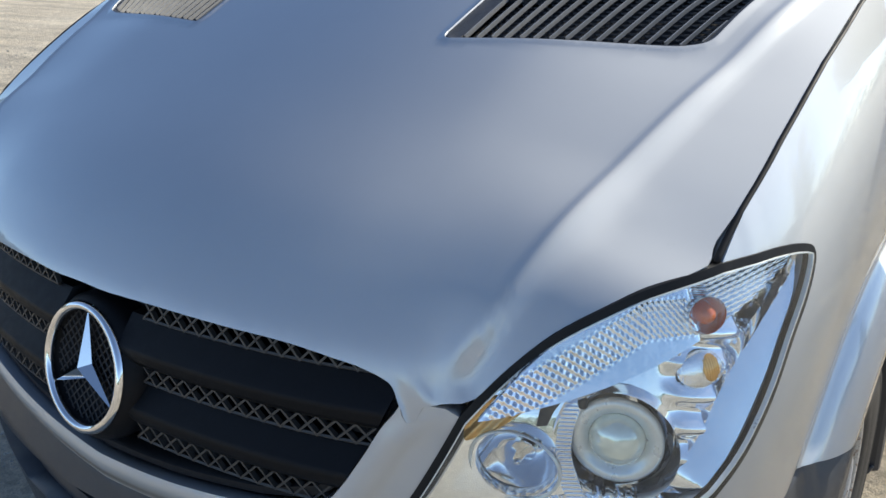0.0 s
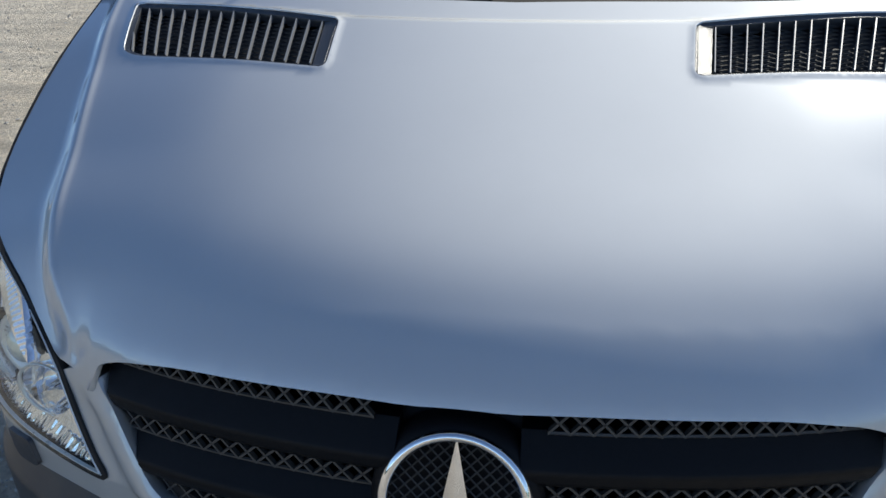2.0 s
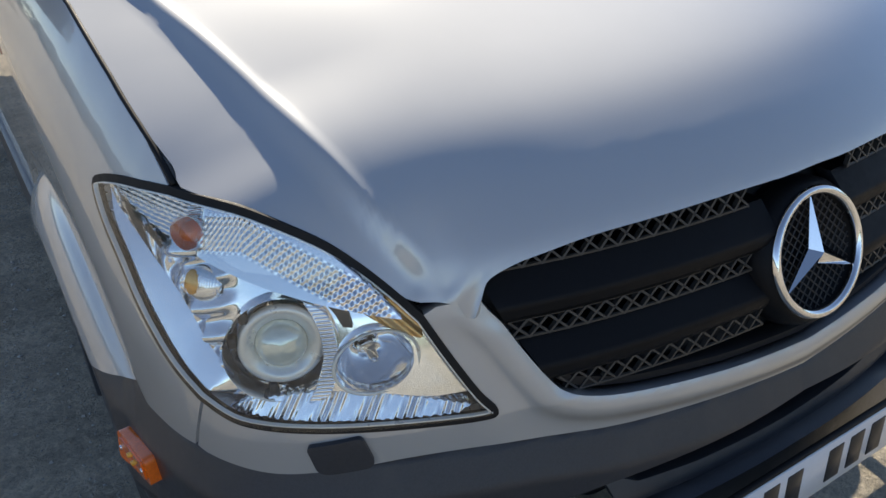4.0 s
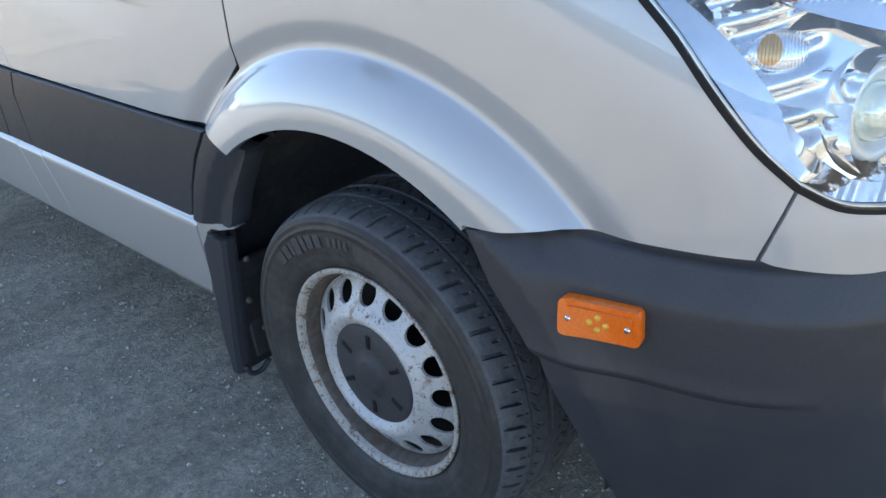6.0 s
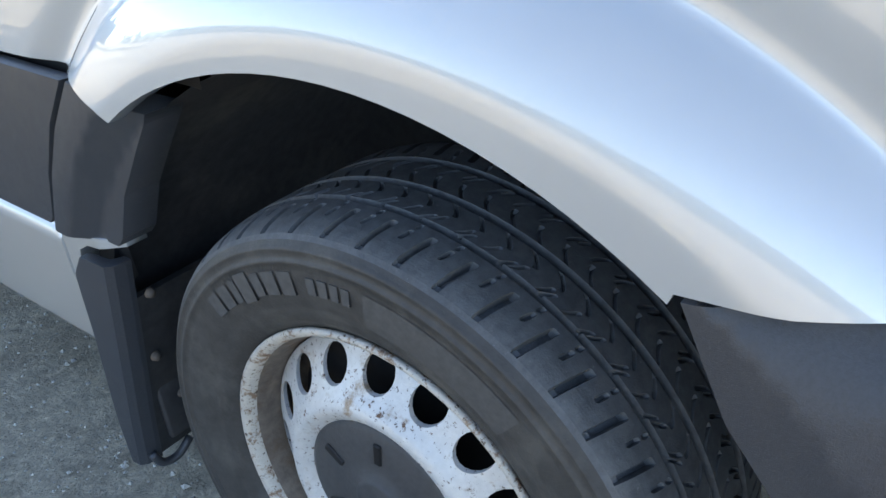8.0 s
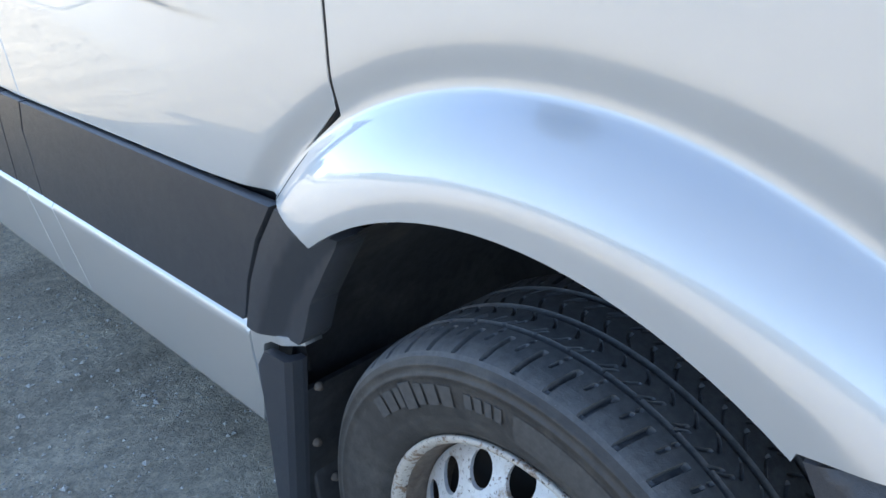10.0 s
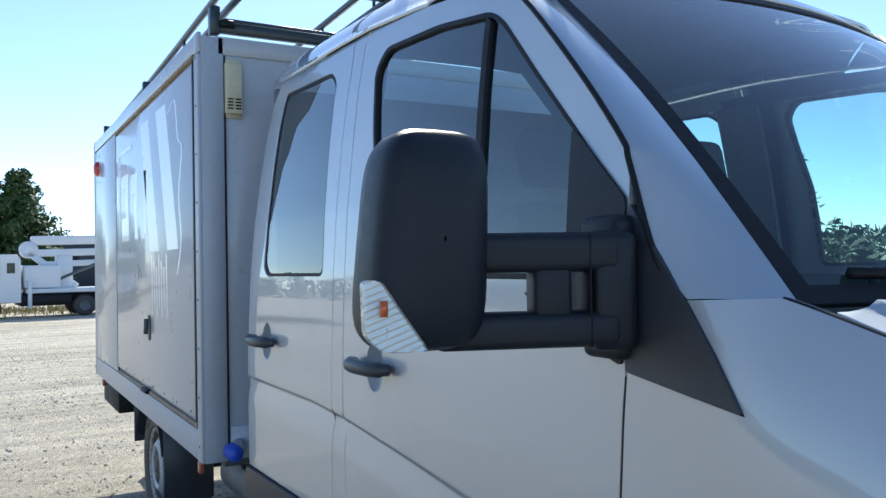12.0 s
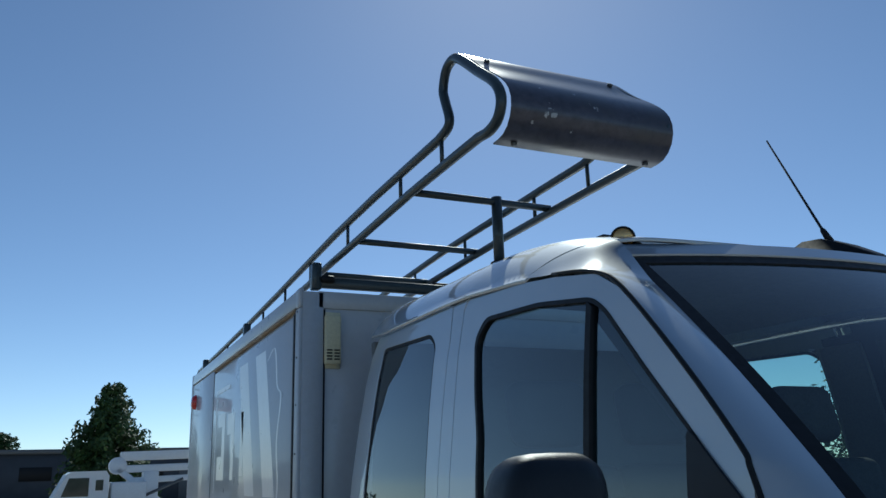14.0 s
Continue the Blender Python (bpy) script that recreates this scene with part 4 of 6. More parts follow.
# cowl and wipers
cowl = part("cowl", sheet([(-.90, -.03), (-.78, -.13), (-.4, -.19), (0, -.205), (.4, -.19), (.78, -.13), (.90, -.03), (.86, .02), (.5, -.09), (0, -.13), (-.5, -.09), (-.86, .02)],
    lambda a, b, o: np.stack([a, b + 0 * a, 1.435 + .12 * (b + .2) + o], -1), .05, thick=.02), BLACK, van, "black cowl panel under the windscreen")
for x0, x1 in ((.62, .02), (-.05, -.66)):
    arm = [screen_at(np.array(x0 / .87), np.array(.0), .012) + (0, -.05, -.02), screen_at(np.array((x0 * .5 + x1 * .5) / .87), np.array(.035), .02), screen_at(np.array(x1 / .86), np.array(.055), .018)]
    wiper = part("wiper", tube(bent(arm, 6), .012, 8), SEAL, van, "black windscreen wiper arm")
    part("wiper_blade", tube([tuple(screen_at(np.array((x1 + t) / .87), np.array(.05 - .03 * (t + .3)), .009)) for t in np.linspace(-.1, .42, 9)], .010, 6), SEAL, wiper)
    part("wiper_joint", moved(plain(block((.075, .030, .026), (0, 0, 0), .006, 2)), Matrix.Translation(Vector(arm[1]))), SEAL, wiper)

# painted strip under lamps and grille
def strip_relief(s, z):
    """A rounded roll round the grille's edge and a soft hollow beside it."""
    s, z = np.broadcast_arrays(np.asarray(s, float), np.asarray(z, float))
    line = np.array(GRILLE_EDGE + [(-.2, .796)])
    best, sign = np.full(s.shape, 9.0), np.ones(s.shape)
    for a, b in zip(line[:-1], line[1:]):
        d = b - a
        t = np.clip(((s - a[0]) * d[0] + (z - a[1]) * d[1]) / (d @ d), 0, 1)
        far = np.hypot(s - a[0] - t * d[0], z - a[1] - t * d[1])
        sign = np.where(far < best, np.where((s - a[0]) * d[1] - (z - a[1]) * d[0] <= 0, 1, -1), sign)
        best = np.minimum(best, far)
    return np.interp(best * sign, ROLL[:, 0], ROLL[:, 1]) * smooth(1.02, .96, z)


ROLL = spline([(-.008, -.006), (0, -.002), (.008, .002), (.018, .004), (.03, .003), (.045, -.002), (.06, -.003), (.08, -.002), (.11, 0), (.14, 0)], 6)
loop_r = GRILLE_EDGE[::-1][1:] + HOOD_LINE[::-1][1:-1] + LAMP_LOW[::-1][:-1] + [(.974, .904), (1.007, .812)] + STRIP_LOW[::-1][1:]
strip = [(0, .788)] + loop_r + [(-a, b) for a, b in loop_r[::-1] if a > 1e-6]
part("front_strip", sheet(strip, nose(strip_relief, 0), .0065, thick=.03), SILVER, van, "silver strip under lamps and grille")

# black sheets added for the darkness behind the nose's gaps
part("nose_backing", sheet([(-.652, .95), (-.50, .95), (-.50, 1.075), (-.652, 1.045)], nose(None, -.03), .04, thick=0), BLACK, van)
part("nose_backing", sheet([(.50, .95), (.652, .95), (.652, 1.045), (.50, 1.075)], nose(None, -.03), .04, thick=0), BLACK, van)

# bumper
def bumper_relief(s, z):
    top = np.interp(s, [0, .365, .523, .706, .95, 1.258, 1.4], [.735, .765, .79, .80, .797, .80, .766])
    d = np.interp(top - z, BUMP_R[:, 0], BUMP_R[:, 1])
    step = smooth(.90, 1.0, s) * np.interp(z, [.600, .607, .613, .640], [-.009, -.009, .003, 0])
    low, up = np.interp(s, [.528, .724, .809, .845], [.50, .544, .576, .612]), np.interp(s, [.528, .584, .738, .80, .845], [.630, .644, .672, .672, .655])
    scoop = smooth(-.012, .032, z - low) * smooth(.006, -.03, z - up) * smooth(.845, .80, s) * smooth(.47, .57, s)
    r = np.hypot(s - S0 - FLARE[0], z - FLARE[1])
    swell = np.interp(r, [.45, .508, .535, .565, .60], [1, 1, .6, .2, 0]) * (.037 - d) * smooth(.26, .62, z)
    return d + step + swell - .06 * smooth(.42, .2, z) - .024 * scoop


BUMP_R = np.array([(-.05, -.03), (-.01, -.022), (0, -.018), (.003, -.012), (.008, -.008), (.056, .0145), (.062, .0165), (.068, .0170), (.3, .014), (.8, .01)])
BUMP = STRIP_LOW + [(1.056, .806), (1.171, .804), (1.258, .801), (1.335, .786), (1.400, .779), (1.36, .70), (1.287, .611), (1.24, .5), (1.205, .42), (1.185, .29), (1.16, .26), (1.0, .24), (.6, .225), (0, .22)]
OPEN = rounded([(0, .690), (.25, .684), (.40, .682), (.482, .676), (.455, .625), (.42, .578), (.375, .556), (.28, .570), (0, .580)], .012)
OPEN = [(0, .690)] + [p for p in OPEN if p[0] > .02] + [(0, .580)]
opening = OPEN + [(-a, b) for a, b in OPEN[::-1] if a > .001]
bl = BUMP[1:-1]
bumper = part("bumper", sheet([(0, .735)] + bl + [(0, .22)] + [(-a, b) for a, b in bl[::-1]], nose(bumper_relief, 0), .0105, holes=[opening], thick=.045), PLASTIC, van, "dark grey plastic bumper")
# black sheet stands for the shade deep in the intake
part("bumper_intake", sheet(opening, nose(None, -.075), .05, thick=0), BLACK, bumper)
bar = [(0, .604), (.2, .606), (.32, .612), (.385, .642), (.36, .580), (.2, .576), (0, .578)]
part("intake_bar", sheet([(0, .604)] + rounded(bar, .006)[5:-5] + [(0, .578)] + [(-a, b) for a, b in rounded(bar, .006)[5:-5][::-1]], nose(lambda s, z: -.5 * np.clip(z - .590, 0, .1), -.016), .02, thick=.03), PLASTIC, bumper, "dark intake ledge")
for k in range(14):
    x = -.40 + k * .8 / 13
    part("intake_rib", plain(block((.006, .03, .06), (x, -.955 + .12 * x * x, .655), .002, 1)), BLACK, bumper)
for left in (False, True):
    f = lambda o: flank(bumper_relief, o, left)
    flat = lambda o: flank(lambda s, z: .0155, o, left)
    fog = curved([(.835, .652), (.802, .673), (.770, .684), (.739, .686), (.732, .672), (.75, .655), (.773, .643), (.811, .629), (.832, .636), (.835, .652)], 3)[:-1]
    part("fog_blank", sheet(fog, flat(-.003), .012, thick=.03), PLASTIC, bumper, "blanked fog lamp cover")
    c = np.mean(fog, 0)
    part("fog_gap", sheet([tuple(c + (np.array(p) - c) * 1.06) for p in fog], flat(-.006), .012, thick=.03), SEAL, bumper)
    washer = rounded([(.833, .846), (.757, .855), (.744, .812), (.752, .803), (.81, .797), (.822, .803)], .008)
    part("washer_cap", sheet(washer, flank(None, .008, left), .012, thick=.014), PLASTIC, van, "dark headlamp washer cap")
    lamp_loop = rounded([(1.243, .722), (1.133, .729), (1.131, .676), (1.240, .669)], .010)
    marker = part("side_marker", sheet(lamp_loop, f(.018), .007, thick=.022), AMBER, van, "orange side marker lamp with two screws")
    inset = rounded([(1.232, .714), (1.142, .720), (1.141, .684), (1.230, .677)], .006)
    part("marker_lens", sheet(inset, f(.0215), .008, thick=.004), AMBER, marker)
    for s, z in ((1.226, .697), (1.147, .702)):
        a = skin(s, z, .016, bumper_relief)
        b = skin(s, z, .0232, bumper_relief)
        sgn = (-1, 1, 1) if left else (1, 1, 1)
        part("screw", tube([a * sgn, b * sgn], .004, 10), CHROME, marker)
    for ds, dz in ((0, .009), (0, -.009), (.011, 0), (-.011, 0)):
        a, b = skin(1.186 + ds, .6995 + dz, .018, bumper_relief), skin(1.186 + ds, .6995 + dz, .0245, bumper_relief)
        part("marker_diode", tube([a * sgn, b * sgn], [.006, .004], 10), DIODE, marker)

# number plate, its writing as bars
plate = part("number_plate", plain(block((.53, .012, .122), (0, -1.066, .532), .004, 2)), SEAL, van, "white number plate in a black holder")
part("plate_face", plain(block((.516, .006, .108), (0, -1.0722, .532), .002, 1)), PLATE, plate)
part("plate_band", plain(block((.040, .004, .106), (-.237, -1.0745, .532), .001, 1)), PLATEBLUE, plate, "blue band at the plate's end")
for x in (-.175, -.115, -.055, .055, .115, .175):
    part("plate_bar", plain(block((.040, .003, .074), (x, -1.0752, .532), .001, 1)), INK, plate)

# grille
BAR = np.array([(-.01, -.04), (0, -.012), (.002, -.007), (.024, .0005), (.027, .001), (.030, 0), (.068, -.026), (.09, -.045)])
G_LOOP = [(0, .792)] + GRILLE_EDGE[::-1][1:] + [(.575, 1.05), (.45, 1.066), (.3, 1.08), (0, 1.09)]
G_LOOP = G_LOOP + [(-a, b) for a, b in G_LOOP[::-1] if a > 1e-6]
# the grille's own mesh is a black sheet, for shade behind the bars
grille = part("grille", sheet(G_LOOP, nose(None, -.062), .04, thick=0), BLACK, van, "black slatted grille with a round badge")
for low, high, a0, a1 in ((.972, 1.040, .545, .578), (.878, .938, .487, .526)):
    def bar_relief(s, z, low=low, high=high):
        return np.interp((z - low) / (high - low) * .068, BAR[:, 0], BAR[:, 1])
    for sg in (1, -1):
        loop = [(.085 * sg, low), (a0 * sg, low), (a1 * sg, high), (.085 * sg, high)]
        part("grille_bar", sheet(loop if sg > 0 else loop[::-1], nose(bar_relief, 0), .012, thick=.03), GRILLEBAR, grille)
part("grille_lip", sheet([(0, .792), (.178, .806), (.35, .828), (.43, .846), (.47, .866), (.49, .888), (.475, .888), (.45, .868), (.35, .84), (.178, .818), (0, .804), (-.178, .818), (-.35, .84), (-.45, .868), (-.475, .888), (-.49, .888), (-.47, .866), (-.43, .846), (-.35, .828), (-.178, .806)], nose(None, -.02), .015, thick=.03), SEAL, grille)


def lattice(z0, z1, s0, s1, out, pitch=.030):
    """A band of crossing struts between two heights."""
    pieces = []
    n = max(2, int(abs(s1 - s0) / pitch))
    for k in range(n):
        a, b = s0 + (s1 - s0) * k / n, s0 + (s1 - s0) * (k + 1) / n
        for p, q in (((a, z0), (b, z1)), ((a, z1), (b, z0))):
            v = []
            for (s, z) in (p, q):
                for dz, o in ((-.0022, 0), (.0022, 0), (.0022, -.008), (-.0022, -.008)):
                    x = skin(abs(s), z + dz, out + o)
                    v.append(tuple(x * (-1 if s < 0 else 1, 1, 1)))
            pieces.append((v, [(0, 1, 5, 4), (1, 2, 6, 5), (2, 3, 7, 6), (3, 0, 4, 7)]))
    for z in (z0, z1):
        c = [tuple(skin(abs(s), z, out - .003) * (-1 if s < 0 else 1, 1, 1)) for s in np.linspace(s0, s1, 14)]
        pieces.append(tube(c, .0028, 5))
    return joined(*pieces)


for sg in (1, -1):
    for z0, z1, a, b in ((1.040, 1.068, .12, .572), (.942, .968, .12, .540), (.846, .874, .10, .472)):
        part("grille_mesh", (*lattice(z0, z1, a * sg, b * sg, -.018), None, False), GRILLEMESH, grille, "dark lattice strip")

# round badge: a three-armed shape in a ring
tilt = pose(0, -.992, .94, -18, 0, 0)
v, f = lathe([(.0, .05), (.118, .05), (.122, .03), (.118, .004), (.106, -.012), (.096, -.014), (.094, 0), (.0, .004)], 48, axis="Y")
badge = part("badge_housing", moved((v, f), tilt), GRILLEBAR, grille)
ringv = lathe([(.098 + .0075 * math.cos(a), -.016 + .0075 * math.sin(a)) for a in np.linspace(0, 2 * math.pi, 13)], 56, axis="Y")
part("badge_ring", moved(ringv, tilt), CHROME, grille, "chrome ring")
wires = []
for k in range(-7, 8):
    for turn in (math.pi / 4, -math.pi / 4):
        far = k * .0125
        half = math.sqrt(max(.093 ** 2 - far ** 2, 0))
        if half > .01:
            c, q = math.cos(turn), math.sin(turn)
            wires.append(tube([(far * c - h * q, -.0015, far * q + h * c) for h in (-half, 0, half)], .0014, 4))
part("badge_mesh", (*moved(joined(*wires), tilt), None, False), GRILLEMESH, grille, "fine dark mesh behind the badge")
verts, faces = [(0, -.026, 0)], []
for k in range(3):
    a = math.pi / 2 + k * 2 * math.pi / 3
    tip, l, r = [(.095 * math.cos(a), -.014, .095 * math.sin(a))] + [(.019 * math.cos(a + d), -.012, .019 * math.sin(a + d)) for d in (math.pi / 3, -math.pi / 3)]
    i = len(verts)
    verts += [tip, l, r]
    faces += [(0, i + 1, i), (0, i, i + 2)]
part("badge_star", (*moved((verts, faces), tilt), None, False), CHROME, grille, "chrome three-armed shape")


# headlamps
UP_LOW = curved([(1.190, 1.146), (1.125, 1.124), (1.064, 1.106), (.98, 1.085), (.90, 1.067), (.82, 1.050), (.75, 1.038), (.690, 1.029)], 3)
UP_TOP = curved([(.690, 1.031), (.739, 1.079), (.792, 1.114), (.874, 1.147), (.941, 1.161), (1.03, 1.171), (1.128, 1.168), (1.182, 1.160), (1.197, 1.151)], 3)
_lo = np.array(LAMP_OUT)


def from_edge(s, z):
    """Distance from the lamp's outer edge."""
    s, z = np.broadcast_arrays(np.asarray(s, float), np.asarray(z, float))
    best = np.full(s.shape, 9.0)
    for a, b in zip(_lo[:-1], _lo[1:]):
        d = b - a
        t = np.clip(((s - a[0]) * d[0] + (z - a[1]) * d[1]) / (d @ d), 0, 1)
        best = np.minimum(best, np.hypot(s - a[0] - t * d[0], z - a[1] - t * d[1]))
    return best


def headlamp(left):
    sg = np.array((-1, 1, 1)) if left else np.array((1, 1, 1))
    at = lambda o, relief=None: flank(relief, o, left)
    inner = inset_loop(LAMP, .0055)
    # the bowl
    d = dense(LAMP, .02)
    n = len(d)
    rings = [skin(d[:, 0], d[:, 1], o) * sg for o in (-.001, -.10)]
    verts = np.concatenate(rings)
    faces = [(i, (i + 1) % n, n + (i + 1) % n, n + i) for i in range(n)]
    lamp = part("headlamp", joined((list(verts), faces), sheet(LAMP, at(-.10), .04, thick=0)[:2]), LAMPCHROME, van, "clear headlamp with projector lens and chrome reflectors")
    part("lamp_gasket", sheet(inset_loop(LAMP, -.0045), at(.0022), .012, holes=[inner], thick=.012), SEAL, lamp)
    cover = part("lamp_cover", sheet(inner, at(.006, lambda s, z: .006 * np.sin(np.clip((s - .57) / .62, 0, 1) * math.pi)), .02, thick=.0), LENS, lamp, "clear plastic lamp cover")
    cover.visible_shadow = False
    part("cover_edge", sheet(inner, at(.004), .012, holes=[inset_loop(LAMP, .0071)], thick=.006), SATIN, lamp, "milky moulded edge of the cover")
    # upper reflector: fluted outside the bulb, pressed with prisms inside it
    def fluted(s, z):
        y = z - (1.128 + .10 * (s - 1.02))
        ribs = .0011 * np.sin(2 * math.pi * y / .0052) * smooth(1.195, 1.16, s)
        mid = np.interp(s, [.69, .78, .85, .91, .98], [1.032, 1.072, 1.100, 1.120, 1.117])
        tri = lambda u: np.abs(u - np.floor(u) - .5) - .25
        u, v = s + .35 * (z - mid), z - mid
        prism = .0042 * (tri(u / .0105 + v / .0150) + tri(u / .0105 - v / .0150)) * smooth(.024, .017, np.abs(v)) * smooth(.998, .985, s) * smooth(.69, .72, s)
        bowl = -.020 * (1 - ((s - 1.02) / .17) ** 2) - .26 * (z - 1.10)
        return np.where(s > 1.016, ribs, prism) + .7 * bowl - .012 * np.exp(-((s - 1.016) / .012) ** 2)
    part("indicator_reflector", sheet(UP_LOW[:-1] + UP_TOP, at(-.012, fluted), .0018, thick=.012), LAMPCHROME, lamp, "prismatic indicator reflector")
    # smooth band along the outer side, rising outwards
    CRES = curved([(1.190, 1.146), (1.168, 1.112), (1.118, 1.060), (1.065, .998), (1.018, .946), (.970, .906), (.90, .882)], 3) + curved([(.885, .888), (.945, .928), (.985, .962), (1.022, 1.004), (1.062, 1.044), (1.112, 1.086), (1.172, 1.128)], 3)
    part("lamp_bezel", sheet(CRES, at(-.008, lambda s, z: -.62 * from_edge(s, z)), .008, thick=.02), LAMPCHROME, lamp, "smooth bright band")
    LOWB = [(.955, .884), (.90, .902), (.816, .908), (.734, .902), (.648, .880), (.605, .868), (.62, .861), (.70, .864), (.80, .870), (.88, .876), (.93, .880)]
    part("lamp_bezel", sheet(LOWB[::-1], at(-.014, lambda s, z: -.35 * (z - .88) + .0016 * np.clip(np.sin(2 * math.pi * (s + .55 * z) / .0135) * 4, -1, 1)), .0032, thick=.02), LAMPCHROME, lamp, "ribbed lower band")
    # stepped bezel between the bowls
    MID = [(1.150, 1.118), (1.064, 1.102), (.98, 1.081), (.90, 1.063), (.82, 1.046), (.75, 1.034), (.70, 1.028), (.655, .985), (.62, .93), (.598, .878), (.65, .882), (.74, .903), (.82, .909), (.89, .892), (.948, .926), (.988, .960), (1.025, 1.002), (1.066, 1.044), (1.112, 1.088)]
    big = [(.868 + .081 * math.cos(a), .968 + .070 * math.sin(a)) for a in np.linspace(0, 2 * math.pi, 37)[:-1]]
    small = [(.729 + .055 * math.cos(a), .944 + .042 * math.sin(a)) for a in np.linspace(0, 2 * math.pi, 29)[:-1]]
    cup = [(1.010 + .042 * math.cos(a), 1.042 + .0225 * math.sin(a)) for a in np.linspace(0, 2 * math.pi, 25)[:-1]]

    def slope(s, z):
        band = (z + .22 * (s - 1.0)) / .040
        saw = .0050 * np.sin(band * 2 * math.pi) * smooth(.93, .97, s)
        return .008 * np.sin((s - .6) * 14) * (s < .82) - .12 * (z - .96) + saw
    part("lamp_bezel", sheet(MID, at(-.034, slope), .0045, holes=[big, small, cup], thick=.02), LAMPCHROME, lamp)

    def dome(s, z, r=(.042, .0225), c=(1.010, 1.042)):
        q = np.clip(1 - ((s - c[0]) / r[0]) ** 2 - ((z - c[1]) / r[1]) ** 2, 0, 1)
        return .010 * np.sqrt(q) + .0010 * np.sin(2 * math.pi * s / .0048) - .12 * (z - .96)
    part("side_cup", sheet(cup, at(-.036, dome), .0022, thick=0), LAMPCHROME, lamp, "ribbed oval side reflector")
    glow = [(1.024 + .017 * math.cos(a), 1.044 + .0165 * math.sin(a)) for a in np.linspace(0, 2 * math.pi, 17)[:-1]]
    part("amber_bulb", sheet(glow, at(-.0352, dome), .0022, thick=0), PALEAMBER, lamp, "amber bulb behind clear plastic")
    FAN = curved([(.838, 1.040), (.806, 1.036), (.786, 1.0), (.780, .955), (.794, .908), (.826, .898)], 3) + curved([(.815, .915), (.800, .955), (.806, .995), (.826, 1.026)], 3)
    part("ribbed_fan", sheet(FAN, at(-.026, lambda s, z: -.2 * (z - .96) + .0008 * np.sin(2 * math.pi * z / .0046)), .0026, thick=.01), LAMPCHROME, lamp)

    def socket(s, z, o, wide=1.0):
        p = skin(s, z, o) * sg
        q = (skin(s, z, o + .05) * sg - p)
        q = Vector((q[0] * .45, q[1], .004)).normalized()
        return Matrix.Translation(Vector(p)) @ q.to_track_quat("Z", "Y").to_matrix().to_4x4() @ Matrix.Diagonal((wide, 1, 1, 1))

    m = socket(.868, .968, -.050)
    part("projector_bowl", moved(lathe([(.076, .034), (.073, .022), (.071, .0), (.066, -.02), (.045, -.03)], 48, axis="Z"), m), LAMPCHROME, lamp)
    part("projector_ring", moved(lathe([(.036, -.01), (.050, .0), (.0575, .008), (.0575, .014), (.053, .018), (.045, .0155), (.038, .010), (.0352, .008)], 48, axis="Z"), m), SATIN, lamp, "satin projector ring")
    part("projector_lens", moved(lathe([(.0352, .006), (.033, .016), (.027, .024), (.016, .030), (.0, .032)], 36, axis="Z"), m), BULBGLASS, lamp, "pale projector lens")
    for a in (2.3, 2.9, 4.4):
        part("bowl_notch", moved(plain(block((.012, .016, .020), (.064 * math.cos(a), .064 * math.sin(a), .010), .003, 1)), m), CAP, lamp)
    m = socket(.733, .944, -.042, 1.28)
    part("beam_reflector", moved(lathe([(.046, .020), (.042, .006), (.036, -.010), (.026, -.024), (.012, -.034)], 40, axis="Z"), m), LAMPCHROME, lamp)
    part("beam_bulb", moved(lathe([(.011, -.034), (.011, -.012), (.013, -.010), (.012, -.004), (.006, .0), (.005, .018), (.0, .022)], 16, axis="Z"), m), CHROME, lamp)
    part("beam_ring", moved(lathe([(.0450, .024), (.0475, .027), (.0468, .031), (.0440, .028)], 40, axis="Z"), m), SATIN, lamp)
    part("amber_strip", sheet(curved([(.762, 1.032), (.724, 1.027), (.684, 1.019), (.668, 1.005), (.660, .984), (.664, .970), (.688, .980), (.717, .995), (.742, 1.014)], 3), at(-.022, lambda s, z: .0016 * np.sin(2 * math.pi * (s - z) / .021) - .15 * (z - 1.0)), .003, thick=.006), PALEAMBER, lamp, "amber strip")
    part("bowl_shade", sheet([(.796, 1.037), (.777, 1.034), (.759, 1.014), (.754, .993), (.768, .995), (.777, 1.013)], at(-.024), .006, thick=.006), CAP, lamp, "dark curved shade between the bowls")
    m = socket(1.014, 1.118, -.030)
    part("bulb_cup", moved(lathe([(.024, .014), (.022, .004), (.014, -.004)], 24, axis="Z"), m), LAMPCHROME, lamp)
    part("amber_bulb", moved(lathe([(.0135, -.010), (.0135, .004), (.011, .014), (.006, .019), (.0, .020)], 20, axis="Z"), m), ORANGE_BULB, lamp, "dark amber indicator bulb")
    return lamp


for left in (False, True):
    headlamp(left)

# added black core behind nose, wings and floor pan, stops light leaks
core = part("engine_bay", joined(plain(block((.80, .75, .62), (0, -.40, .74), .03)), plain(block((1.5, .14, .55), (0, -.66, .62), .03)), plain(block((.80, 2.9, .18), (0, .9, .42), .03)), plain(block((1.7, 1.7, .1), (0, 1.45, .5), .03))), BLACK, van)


# wheels
def sidewall():
    prof = [(.212, -.082), (.226, -.096), (.236, -.104), (.240, -.1075), (.246, -.1085), (.252, -.1115), (.254, -.1112), (.262, -.1137), (.275, -.1165), (.300, -.118), (.3085, -.1174), (.3095, -.1188), (.313, -.1188), (.314, -.1172), (.318, -.1165), (.322, -.1164), (.3235, -.1172), (.3255, -.1168), (.327, -.1148), (.333, -.1105)]
    return mesh_of("tyre", *lathe(prof, 160), RUBBER)


